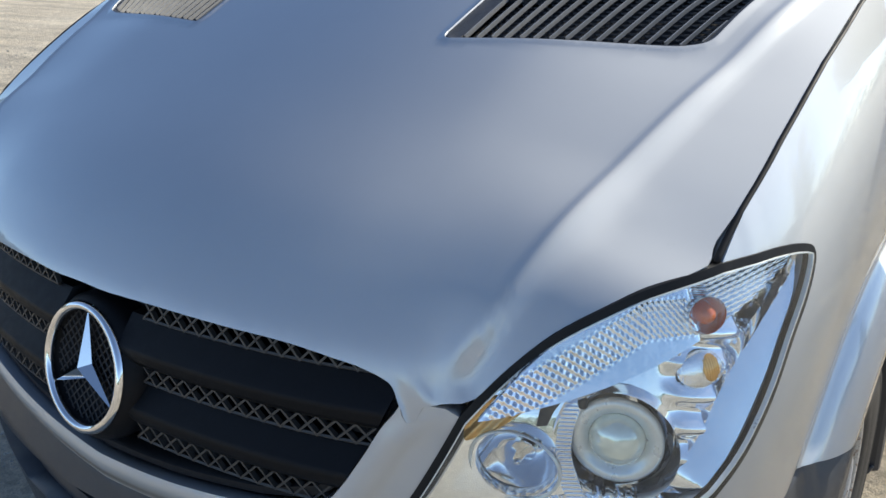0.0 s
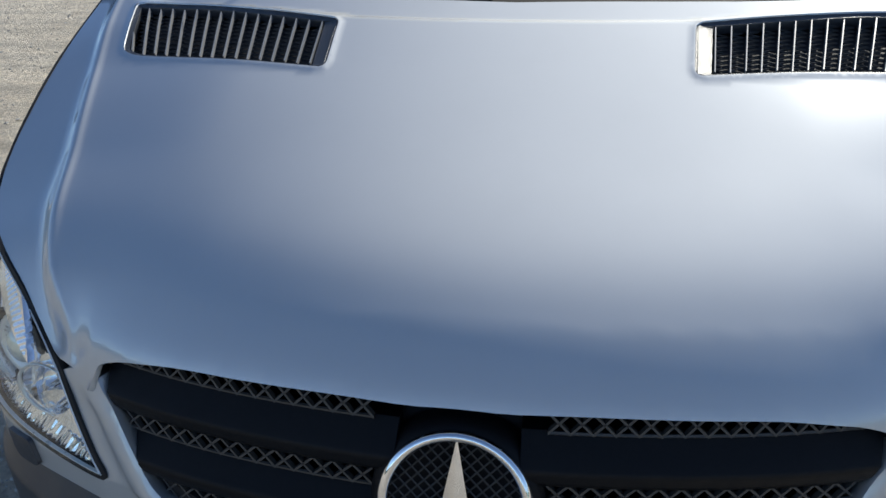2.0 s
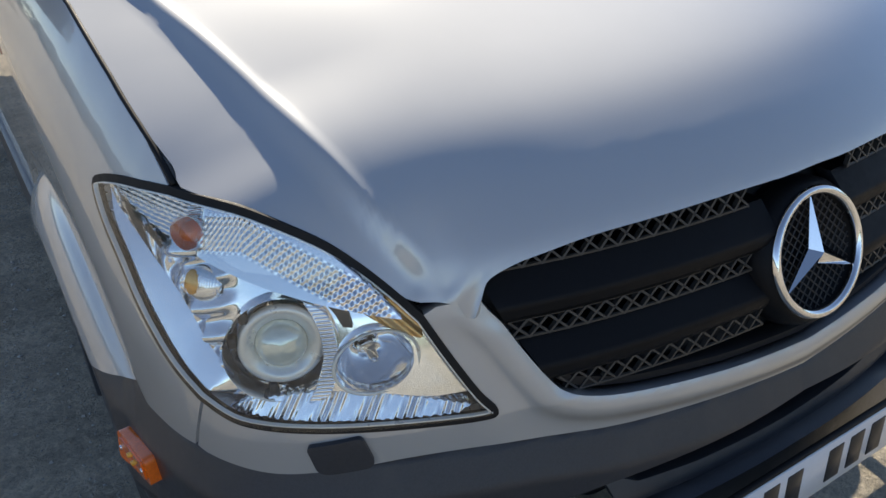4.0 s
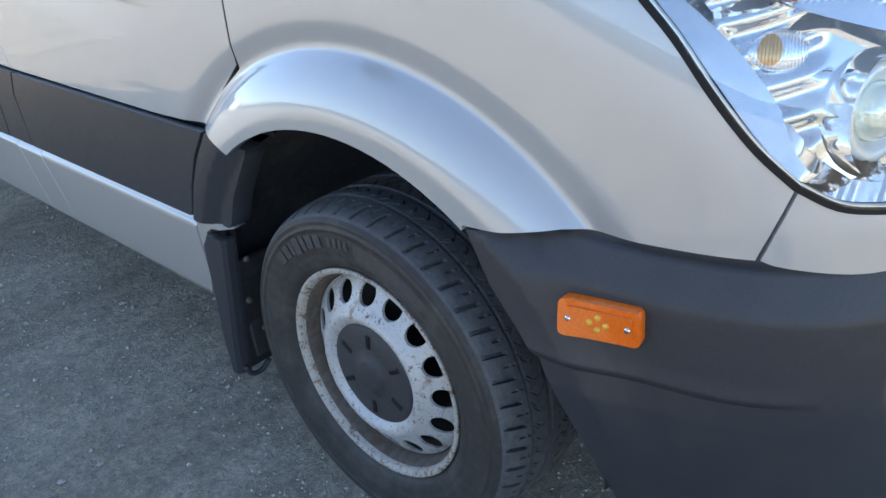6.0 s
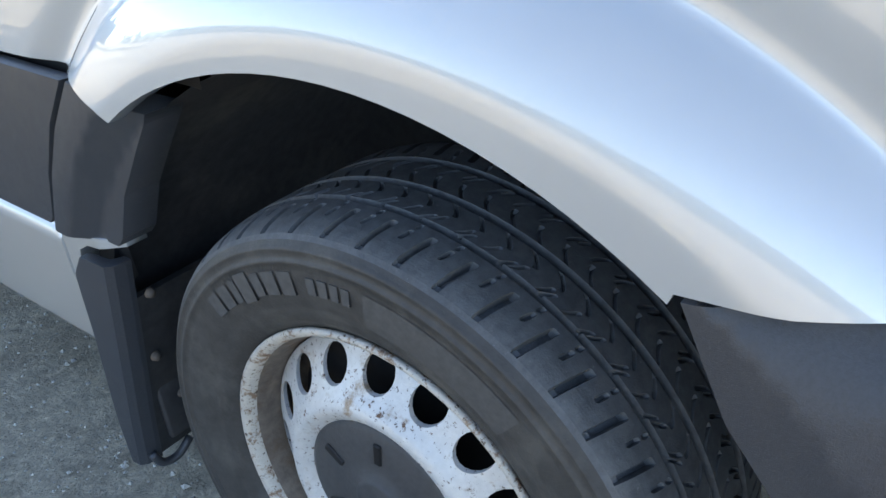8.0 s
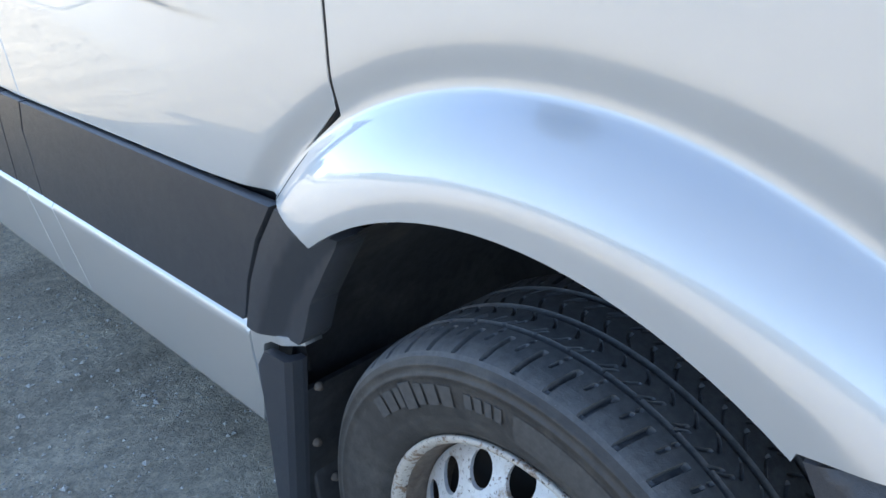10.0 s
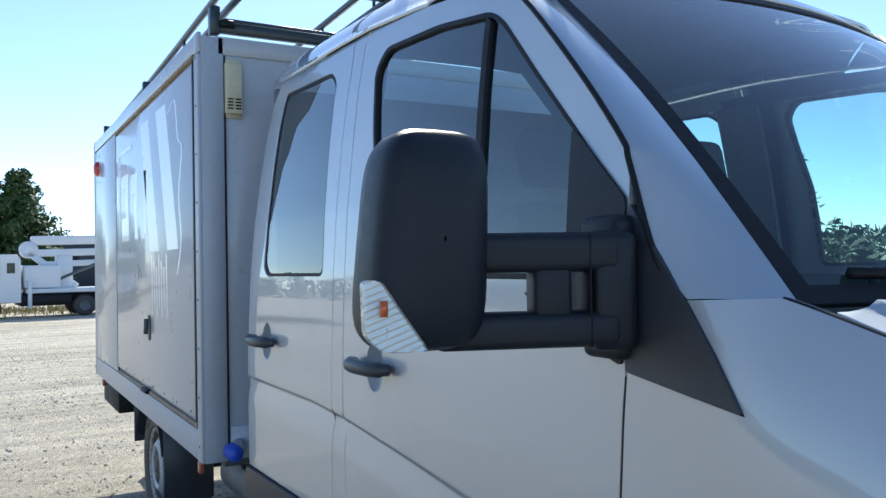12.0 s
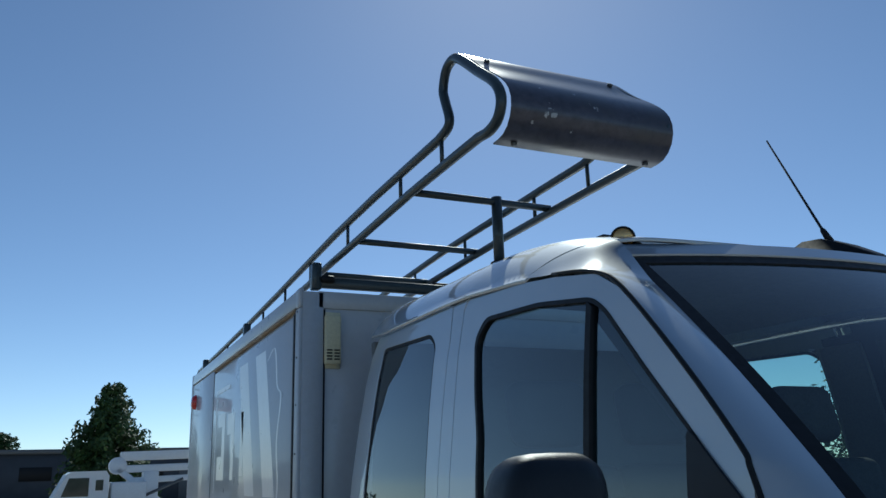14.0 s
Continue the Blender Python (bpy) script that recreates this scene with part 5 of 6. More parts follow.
def tread():
    """The tyre's crown: three grooves, shoulder slots with dashes between them, and curved cuts across the middle ribs."""
    n = 1440
    hs = np.unique(np.round(np.r_[np.linspace(-.1105, -.054, 26), -.0535, -.052, -.0450, -.0435, np.linspace(-.040, -.007, 14), -.0055, -.0042, .0042, .0055, np.linspace(.007, .040, 14), .0435, .0450, .052, .0535, np.linspace(.054, .1105, 16)], 5))
    h, k = np.meshgrid(hs, np.arange(n), indexing="ij")
    ah = np.abs(h)
    # columns of the mesh follow the slots and cuts
    bend = np.where(ah > .054, -(ah - .054) * 6 / 48, -.45 * np.sin(np.clip((ah - .005) / .039, 0, 1) * math.pi) * np.sign(h) / 72)
    a = (k / n + bend) * 2 * math.pi
    r = np.interp(ah, [0, .03, .0535, .064, .076, .088, .098, .1055, .1105], [.3538, .3535, .3525, .3515, .3495, .3465, .3425, .338, .333])
    groove = ((ah > .0449) & (ah < .0521)) | (ah < .0043)
    p = (k + np.where(h > 0, 10, 0)) % 30
    slot = (np.abs(p - 15) < 2.5) & (ah > .064) & (ah <= .1045)
    dash = (np.abs((p + 15) % 30 - 15) < 1.5) & (((ah > .0545) & (ah < .062)) | ((ah > .067) & (ah < .080)))
    arc = (np.abs((k + np.where(ah > .025, 3, 0)) % 20 - 10) < 1.5) & (ah > .0065) & (ah < .0425) & (np.abs(ah - .025) > .0025)
    nick = (np.abs(k % 30 - 22) < 1.8) & (ah > .033) & (ah < .0445)
    r = r - np.where(groove, .0085, 0) - np.where(slot, np.where(ah > .098, .0045, .0090), 0) - np.where(dash, .0042, 0) - np.where(arc & ~groove, .0042, 0) - np.where(nick & ~groove, .0042, 0)
    r = r + np.where(h > 0, .007 * smooth(.05, .1105, ah), 0)      # the inner shoulder is broader and squarer
    v = np.stack([np.where(h > 0, h * 1.32, h), r * np.cos(a), r * np.sin(a)], -1).reshape(-1, 3)
    i, k = np.meshgrid(np.arange(len(hs) - 1), np.arange(n), indexing="ij")
    j = (k + 1) % n
    f = np.stack([i * n + k, i * n + j, (i + 1) * n + j, (i + 1) * n + k], -1).reshape(-1, 4)
    return mesh_of("tread", v, f, TREADRUBBER, None, False)


def disc_x(r):
    return np.interp(r, [0, .100, .110, .118, .125, .132, .139, .147, .192, .20], [-.082, -.086, -.097, -.1035, -.1065, -.105, -.099, -.092, -.064, -.058])


def disc_at(a, b, o):
    return np.stack([disc_x(np.hypot(a, b)) - o, a + 0 * b, b + 0 * a], -1)


def circle(y, z, r, n):
    return [(y + r * math.cos(2 * math.pi * k / n), z + r * math.sin(2 * math.pi * k / n)) for k in range(n)]


TYRE, TREAD = sidewall(), tread()
RIMMESH = mesh_of("rim", *lathe([(.2215, -.092), (.226, -.097), (.2262, -.102), (.222, -.104), (.216, -.100), (.2125, -.094), (.211, -.088)], 64), RIMEDGE)
BARREL = mesh_of("barrel", *lathe([(.211, -.088), (.206, -.080), (.203, -.060), (.198, -.045), (.190, .0), (.19, .08)], 48), RIMDARK)
holes = [circle(.1695 * math.cos(a), .1695 * math.sin(a), .0212, 18) for a in np.arange(16) * 2 * math.pi / 16 + .1]
DISCMESH = mesh_of("disc", *sheet(circle(0, 0, .1995, 64), disc_at, .008, holes=holes + [circle(0, 0, .104, 40)], thick=.006)[:2], RIM)
CAPMESH = mesh_of("hub_cap", *lathe([(.110, -.082), (.108, -.094), (.100, -.098), (.060, -.100), (.034, -.101), (.033, -.1035), (.028, -.105), (.0, -.1055)], 48), CAP)
BACKSIDE = mesh_of("tyre_back", *lathe([(.212, .110), (.245, .142), (.300, .153), (.340, .1459)], 64), RUBBER)
BACKMESH = mesh_of("brake", *lathe([(.19, -.02), (.12, -.03), (.0, -.03)], 40), BLACK)


def wheel(owner, at, side):
    w = new("wheel")
    w.parent = owner
    w.matrix_basis = pose(*at, 14, 0, 0 if side < 0 else 180)
    tagged(w, "steel wheel with a worn black tyre")
    part("tyre", TYRE, None, w, "worn black tyre")
    part("tread", TREAD, None, w, "grooved tyre tread")
    part("tyre_back", BACKSIDE, None, w)
    part("rim", RIMMESH, None, w, "silver steel rim with rust")
    part("rim_barrel", BARREL, None, w)
    part("rim_disc", DISCMESH, None, w)
    part("hub_cap", CAPMESH, None, w, "dark grey plastic hub cap")
    part("brake_drum", BACKMESH, None, w)
    for k in range(6):
        a = k * math.pi / 3 + .3
        m = Matrix.Translation((-.1000, .076 * math.cos(a), .076 * math.sin(a))) @ pose(0, 0, 0, math.degrees(a), 0, 0)
        part("cap_slot", (*moved(plain(block((.004, .030, .011), (0, 0, 0), .002, 1)), m), None, False), BLACK if k % 3 == 0 else SEAL, w)
    # raised sidewall marks
    for k, (a0, a1, h) in enumerate(((.50, .57, .026), (.59, .66, .026), (.68, .72, .026), (.73, .81, .034), (.83, .88, .026), (.90, .97, .026), (.99, 1.06, .026), (1.13, 1.17, .018), (1.185, 1.225, .018), (1.24, 1.275, .018), (1.29, 1.325, .018))):
        v = [(-.1192 if q else -.1155, r * math.cos(a), r * math.sin(a)) for q in (0, 1) for a in np.linspace(a0, a1, 5) for r in (.288 - h / 2, .288 + h / 2)]
        f = [(10 + 2 * i, 10 + 2 * i + 1, 10 + 2 * i + 3, 10 + 2 * i + 2) for i in range(4)] + [(2 * i, 2 * i + 2, 12 + 2 * i, 10 + 2 * i) for i in range(4)] + [(2 * i + 1, 10 + 2 * i + 1, 12 + 2 * i + 1, 2 * i + 3) for i in range(4)]
        part("sidewall_mark", (v, f, None, False), MARK, w)
    # moulded panel after the marks
    arcs_a = np.linspace(1.38, 2.0, 14)
    v = [(np.interp(r, [.246, .262, .275, .300, .3085], [-.1085, -.1137, -.1165, -.118, -.1174]) - .0007, r * math.cos(a), r * math.sin(a)) for a in arcs_a for r in (.258, .266, .275, .288, .300)]
    f = [(5 * i + k, 5 * i + k + 1, 5 * i + k + 6, 5 * i + k + 5) for i in range(13) for k in range(4)]
    part("sidewall_panel", (v, f), MARK, w)
    return w


for x, y, z in ((-.850, 0, WHEEL_Z - .006), (.850, 0, WHEEL_Z - .006), (-.845, 4.325, WHEEL_Z - .006), (.845, 4.325, WHEEL_Z - .006)):
    wheel(van, (x, y, z), -1 if x < 0 else 1)
# wheel housings and mudflaps
for side in (-1, 1):
    v, f = lathe([(.50, .94), (.50, .42), (.05, .42)], 32, math.pi)
    part("wheel_housing", moved(([(h * side, y, z) for h, y, z in v], f), Matrix.Translation((0, -.02, .36))), HOUSING, van, "black wheel housing")
    # mudflap: a narrow outer strip that turns into a panel behind the tyre
    verts, faces, zs = [], [], np.linspace(.535, .165, 12)
    for z in zs:
        y = np.interp(z, [.165, .25, .40, .565], [.455, .447, .425, .402])
        w = np.interp(z, [.165, .25, .40, .50, .535], [.026, .044, .062, .080, .060])
        sec = [(.944, y), (.952, y), (.968, y + .003), (.977, y + .011), (.979, y + w), (.964, y + w), (.960, y + .022), (.950, y + .017), (.944, y + .015)]
        verts += [(side * x, yy, z) for x, yy in sec]
    m = len(sec)
    faces = [(i * m + k, i * m + (k + 1) % m, (i + 1) * m + (k + 1) % m, (i + 1) * m + k) for i in range(len(zs) - 1) for k in range(m)] + [tuple(range(m)), tuple(range((len(zs) - 1) * m, len(zs) * m))]
    flap = part("mudflap", (verts, faces, None, False), PLASTIC, van, "black rubber mudflap")
    # inner panel gets the dark liner colour to stand for the shaded hollow
    pv = [(side * x, float(np.interp(z, [.165, .25, .40, .565], [.455, .447, .425, .402])) + d, z) for z in np.linspace(.47, .17, 8) for x, d in ((.73 + .4 * max(.22 - z, 0), .002), (.946, .002), (.946, .014), (.73 + .4 * max(.22 - z, 0), .014))]
    pf = [(4 * i + k, 4 * i + (k + 1) % 4, 4 * i + 4 + (k + 1) % 4, 4 * i + 4 + k) for i in range(7) for k in range(4)] + [(0, 1, 2, 3), (28, 29, 30, 31)]
    part("flap_panel", (pv, pf, None, False), HOUSING, flap, "dusty panel behind the tyre, coloured dark for the shade there")
    part("flap_plate", moved(plain(block((.13, .012, .105), (0, 0, 0), .006, 2)), pose(side * .870, .443, .255, -8, 0, 0)), HOUSING, flap, "dusty lower plate of the flap")
    part("flap_hook", tube(bent([(side * .962, .452, .185), (side * .950, .448, .160), (side * .925, .444, .158), (side * .90, .442, .178)], 4), .007, 8), PLASTIC, flap)
    for x, z in ((.93, .36), (.90, .27), (.925, .47)):
        y = float(np.interp(z, [.165, .25, .40, .565], [.455, .447, .425, .402]))
        part("bolt", moved(lathe([(.0, -.008), (.006, -.007), (.008, .0)], 10, axis="Y"), Matrix.Translation((side * x, y - (.008 if z == .27 else 0), z))), RIMDARK, flap)
# cabin
cabin = part("cabin_lining", joined(
    sheet([(-.80, 1.0), (.80, 1.0), (.80, 2.28), (-.80, 2.28)], lambda a, b, o: roof_at(a, b, o - .035), .1, thick=0)[:2],
    plain(block((1.72, .03, 1.75), (0, 2.30, 1.35), .01)), plain(block((1.70, 1.72, .05), (0, 1.44, .75), .01))), CABINTRIM, van, "grey cabin lining")
for left in (False, True):
    part("door_trim", sheet(Y((.30, .80), (2.28, .80), (2.28, 1.47), (.30, 1.47)), flank(None, -.06, left), .12, thick=.02), CABINTRIM, van, "grey door trim")
    part("pillar_trim", sheet(Y((1.36, 1.47), (1.56, 1.47), (1.60, 2.15), (1.40, 2.15)), flank(None, -.05, left), .08, thick=.02), CABINTRIM, van)
dash = part("dashboard", plain(block((1.66, .52, .30), (0, .20, 1.30), .07, 4)), CABIN, van, "dark dashboard")
v, f = lathe([(.19 + .014 * math.cos(a), .014 * math.sin(a)) for a in np.linspace(0, 2 * math.pi, 9)], 32, axis="Z")
wheelm = pose(.42, .52, 1.36, 52, 0, 0)
steer = part("steering_wheel", moved((v, f), wheelm), CABIN, van, "black steering wheel")
part("steering_spoke", moved(plain(block((.36, .03, .02), (0, 0, 0), .008)), wheelm), CABIN, steer)


def seat(x, y, w):
    s = part("seat", plain(block((w, .50, .14), (x, y - .22, 1.02), .05, 3)), CABIN, van, "dark cloth seat with headrest")
    part("backrest", moved(plain(block((w, .13, .68), (0, 0, .34), .05, 3)), pose(x, y, 1.05, -12, 0, 0)), CABIN, s)
    part("headrest", moved(plain(block((.27, .10, .20), (0, 0, .84), .045, 4)), pose(x, y, 1.05, -12, 0, 0)), CABIN, s)


for x, y, w in ((.43, 1.20, .50), (-.22, 1.20, .42), (-.62, 1.20, .40)):
    seat(x, y, w)
bench = part("rear_bench", plain(block((1.6, .5, .14), (0, 1.95, 1.0), .05, 3)), CABIN, van, "dark cloth rear bench")
part("backrest", plain(block((1.6, .12, .55), (0, 2.2, 1.3), .05, 3)), CABIN, bench)

# roof lamp, aerial
wedge = [(.84, 2.215), (.90, 2.275), (.945, 2.312), (.975, 2.326), (1.01, 2.328), (1.07, 2.312), (1.12, 2.298), (1.10, 2.26)]
lampb = part("roof_lamp", solid_x(wedge, -.655, -.570), GLOSSPLASTIC, van, "small dark roof lamp with an amber lens")
part("roof_lamp_head", moved(lathe([(.0, -.04), (.028, -.034), (.034, .0), (.034, .014), (.030, .016)], 20, axis="Z"), look((-.628, .925, 2.302), (-1.25, .2, 2.04)) @ pose(0, 0, 0, 180, 0, 0)), GLOSSPLASTIC, lampb)
part("roof_lamp_lens", moved(lathe([(.029, .012), (.020, .019), (.0, .021)], 20, axis="Z"), look((-.628, .925, 2.302), (-1.25, .2, 2.04)) @ pose(0, 0, 0, 180, 0, 0)), PALEAMBER, lampb)
foot = [(.74, 2.25), (.78, 2.290), (.86, 2.338), (.93, 2.372), (1.0, 2.380), (1.06, 2.362), (1.10, 2.345)]
aerial = part("aerial", solid_x(foot, .122, .194), SEAL, van, "black whip aerial")
part("aerial_whip", tube([(.158, .925, 2.365), (.158, .945, 2.405), (.158, .95, 2.415), (.158, 1.113, 2.775)], [.012, .009, .0045, .0028], 8), SEAL, aerial)

# ---- box body ----
BX, BY0, BY1, BZ0, BZ1 = 1.070, 2.608, 5.98, .74, 2.49
box = part("box_body", plain(block((2 * BX, BY1 - BY0, BZ1 - BZ0), (0, (BY0 + BY1) / 2, (BZ0 + BZ1) / 2), .012, 2)), WHITEBOX, van, "white service box body with side doors")
for sg in (-1, 1):
    x = sg * (BX + .004)

    def side(y0, y1, z0, z1, d=.012, bevel=.004):
        return plain(block((d, y1 - y0, z1 - z0), (x, (y0 + y1) / 2, (z0 + z1) / 2), bevel, 2))
    part("corner_post", side(BY0 - .004, 2.676, .735, 2.412, .016), POSTWHITE, box, "white painted corner post")
    part("corner_cap", side(BY0 - .006, 2.676, 2.416, 2.502, .020, .008), POSTWHITE, box)
    part("corner_post", side(5.925, 5.984, .735, 2.502, .016), POSTWHITE, box)
    part("top_rail", side(2.68, 5.92, 2.425, 2.498, .016), WHITEBOX, box)
    part("gutter_strip", side(2.69, 4.88, 2.405, 2.421, .030, .006), WOODTRIM, box, "weathered brown gutter strip")
    part("bottom_rail", side(2.68, 5.92, .738, .862, .014), POSTWHITE, box)
    part("rub_strip", side(2.69, 4.80, .868, .888, .022, .005), WOODTRIM, box, "weathered brown rub strip")
    part("side_door", side(2.712, 4.835, .905, 2.388, .018, .006), WHITEBOX, box, "white side door panel")
    part("side_panel", side(4.885, 5.915, .868, 2.415, .014, .004), WHITEBOX, box, "white rear side panel")
    part("door_seal", side(2.680, 2.706, .89, 2.40, .020, .004), SEAL, box)
    part("door_seal", side(4.842, 4.878, .87, 2.40, .008, .002), SEAL, box)
    lock = part("lock_plate", sheet(rounded([(3.69, 1.155), (3.755, 1.155), (3.755, 1.290), (3.69, 1.290)], .03), lambda a, b, o: np.stack([sg * (BX + .016 + o) + 0 * a, a, b + 0 * a], -1), .03, thick=.006), SEAL, box, "black recessed lock")
    part("lock_handle", tube([(sg * (BX + .030), 3.722, 1.27), (sg * (BX + .034), 3.722, 1.19)], .011, 8), GREYSTEEL, box)
    part("latch", plain(block((.03, .15, .022), (sg * (BX + .02), 3.82, .882), .006, 2)), SEAL, box, "black bottom latch")
    part("side_lamp", moved(lathe([(.0, .035), (.03, .033), (.052, .02), (.056, .0)], 24, axis="X"), pose(sg * (BX + .012), 5.72, 2.275, 0, 0, 0 if sg > 0 else 180)), RED, box, "round red lamp")
    for y in (2.66, 5.60):
        part("corner_lamp", plain(block((.02, .035, .05), (sg * (BX + .004), y, .712), .006, 2)), REDBROWN, box)
    for k in range(9):
        for y in (2.64, 5.955):
            part("rivet", moved(lathe([(.0, .004), (.004, .003), (.005, .0)], 8, axis="X"), pose(sg * (BX + .012), y, .80 + k * .2, 0, 0, 0 if sg > 0 else 180)), GREYSTEEL, box)
    for k in range(8):
        part("rivet", moved(lathe([(.0, .004), (.004, .003), (.005, .0)], 8, axis="X"), pose(sg * (BX + .014), 2.78 + k * .285, .925, 0, 0, 0 if sg > 0 else 180)), GREYSTEEL, box)
    # pale marks: lettering as bars, slanted bands and outlines
    def mark(loop):
        part("faded_mark", sheet(loop, lambda a, b, o: np.stack([sg * (BX + .0135 + o) + 0 * a, a, b + 0 * a], -1), .2, thick=.002), GHOST, box)
    for y0, y1, z0, z1 in ((4.36, 4.62, 1.70, 1.84), (4.36, 4.46, 1.84, 2.02), (4.36, 4.60, 2.02, 2.10), (4.05, 4.15, 1.70, 2.08), (4.15, 4.27, 1.96, 2.08), (3.78, 3.86, 1.72, 2.06)):
        mark([(y0, z0), (y1, z0), (y1, z1), (y0, z1)])
    for y0 in (3.95, 3.50):
        mark([(y0, 2.32), (y0 - .24, 2.32), (y0 - .50, 1.62), (y0 - .26, 1.62)])
    for k in range(7):
        mark([(3.66 - k * .062, 1.60 - .03 * (k % 3)), (3.63 - k * .062, 1.60 - .03 * (k % 3)), (3.625 - k * .062, 1.30 + .05 * (k % 2)), (3.645 - k * .062, 1.28 + .05 * (k % 2))])
    edge = np.array(curved([(3.20, 2.26), (3.04, 2.30), (2.98, 2.12), (2.90, 2.06), (2.97, 1.86), (2.93, 1.66), (3.02, 1.50)], 4))
    mark([tuple(p) for p in edge] + [tuple(p + (.022, 0)) for p in edge[::-1]])
    mark([(4.72, 2.26), (4.24, 2.26), (4.24, 2.235), (4.70, 2.235), (4.70, 1.62), (4.72, 1.62)])
# front wall trims
yf = BY0 - .004
part("front_frame", plain(block((2.0, .010, .075), (0, yf, 2.452), .003, 1)), POSTWHITE, box)
for sg in (-1, 1):
    part("front_frame", plain(block((.092, .010, 1.75), (sg * 1.022, yf, 1.61), .003, 1)), POSTWHITE, box)
    part("front_gap", plain(block((.006, .012, 1.67), (sg * .972, yf, 1.575), .001, 1)), SEAL, box)
part("front_sill", plain(block((1.93, .012, .135), (0, yf - .002, .808), .003, 1)), POSTWHITE, box)
ventb = part("air_vent", plain(block((.072, .030, .215), (-.938, yf - .012, 2.275), .008, 2)), CREAM, box, "cream plastic air vent")
part("vent_plate", plain(block((.074, .006, .245), (-.938, yf - .002, 2.275), .002, 1)), CREAM, box)
for k in range(4):
    for x in (-.955, -.922):
        part("vent_slot", plain(block((.024, .004, .006), (x, yf - .028, 2.19 + k * .013), .001, 1)), SEAL, ventb)
cap = part("filler_cap", moved(lathe([(.0, -.045), (.030, -.043), (.034, -.03), (.034, .03)], 16, axis="Y"), Matrix.Translation((-.975, 2.53, .785))), BLUE, van, "blue plastic filler cap")
part("filler_neck", tube([(-.975, 2.55, .785), (-.93, 2.60, .80)], .028, 12), ALU, van)
# below the box
part("chassis_rail", joined(*[plain(block((.08, 4.6, .16), (x, 3.9, .60), .01)) for x in (-.42, .42)], *[plain(block((1.9, .06, .06), (0, y, .70), .01)) for y in (2.8, 3.6, 5.0, 5.8)]), GREYSTEEL, van, "dark steel chassis rails")
part("air_tank", moved(lathe([(.0, -.30), (.09, -.29), (.11, -.26), (.11, .26), (.09, .29), (.0, .30)], 20, axis="Y"), Matrix.Translation((-.72, 3.05, .52))), GREYSTEEL, van)
part("hose", tube(bent([(-.85, 2.6, .66), (-.82, 2.75, .56), (-.8, 2.95, .58), (-.78, 3.2, .66)], 6), .014, 8), SEAL, van)
part("support_bracket", plain(block((.10, .16, .12), (-.86, 2.56, .63), .012, 2)), GREYSTEEL, van)
for sg in (-1, 1):
    v, f = lathe([(.42, .99), (.42, .70), (.40, .70), (.40, .99)], 24, 2.5)
    part("rear_mudguard", moved(([(h * sg, y, z) for h, y, z in v], f), Matrix.Translation((0, 4.325, .36)) @ pose(0, 0, 0, 18, 0, 0)), PLASTIC, van, "black rear mudguard")
    part("mudflap", plain(block((.27, .012, .42), (sg * .85, 3.90, .45), .004, 1)), PLASTIC, van)
    part("mudflap", plain(block((.27, .012, .34), (sg * .85, 4.86, .58), .004, 1)), PLASTIC, van)
part("under_box", plain(block((.16, .7, .16), (-.98, 5.35, .655), .01)), BLACK, van)
part("rear_axle", tube([(-.8, 4.325, .36), (.8, 4.325, .36)], .06, 12), GREYSTEEL, van)

# ---- roof rack ----
XR, XL = -.947, -.402
rack = part("roof_rack", tube([(XR, 6.60, 2.56), (XR, 4.2, 2.585), (XR, 2.95, 2.602), (XR, 2.80, 2.612), (XR, 2.2, 2.622), (XR, 1.65, 2.632), (XR, 1.25, 2.630)] + bent([(XR, 1.12, 2.628), (XR, 1.06, 2.622), (XR, 1.005, 2.640), (XR, .985, 2.69), (XR, 1.02, 2.752), (XR, 1.12, 2.836), (XR, 1.225, 2.925), (XR, 1.275, 2.952), (XR, 1.33, 2.94), (XR, 1.357, 2.885), (XR, 1.345, 2.84), (XR, 1.318, 2.77), (XR, 1.335, 2.742), (XR, 1.40, 2.731)], 5) + [(XR, 1.6, 2.733), (XR, 2.0, 2.736), (XR, 2.5, 2.730), (XR, 2.9, 2.716), (XR, 3.6, 2.690), (XR, 4.8, 2.655), (XR, 6.58, 2.618)], .0155, 10), RACK, van, "dark steel ladder rack over box and cab")
part("rack_rail", tube([(XL, 3.6, 2.575), (XL, 2.8, 2.60), (XL, 2.0, 2.617), (XL, 1.4, 2.618)] + bent([(XL, 1.10, 2.615), (XL, 1.03, 2.615), (XL, .985, 2.64), (XL, .975, 2.69), (XL, 1.02, 2.752), (XL, 1.12, 2.836), (XL, 1.225, 2.925), (XL, 1.275, 2.952), (XL, 1.33, 2.94), (XL, 1.357, 2.885), (XL, 1.345, 2.84), (XL, 1.318, 2.77), (XL, 1.335, 2.735), (XL, 1.40, 2.722)], 5) + [(XL, 1.6, 2.722), (XL, 2.5, 2.715), (XL, 3.2, 2.690), (XL, 3.6, 2.665)], .0155, 10), RACK, rack)
part("rack_rail", tube([(XR, 6.57, 2.619), (XR, 6.64, 2.610), (XR, 6.645, 2.575), (XR, 6.60, 2.56)], .0155, 10), RACK, rack)
for y, z in ((1.635, 2.632), (2.235, 2.622), (2.785, 2.612), (3.9, 2.587), (5.0, 2.577), (6.1, 2.566)):
    part("rack_bar", tube([(XR, y, z), (XL, y, z)], .0135, 8), RACK, rack)
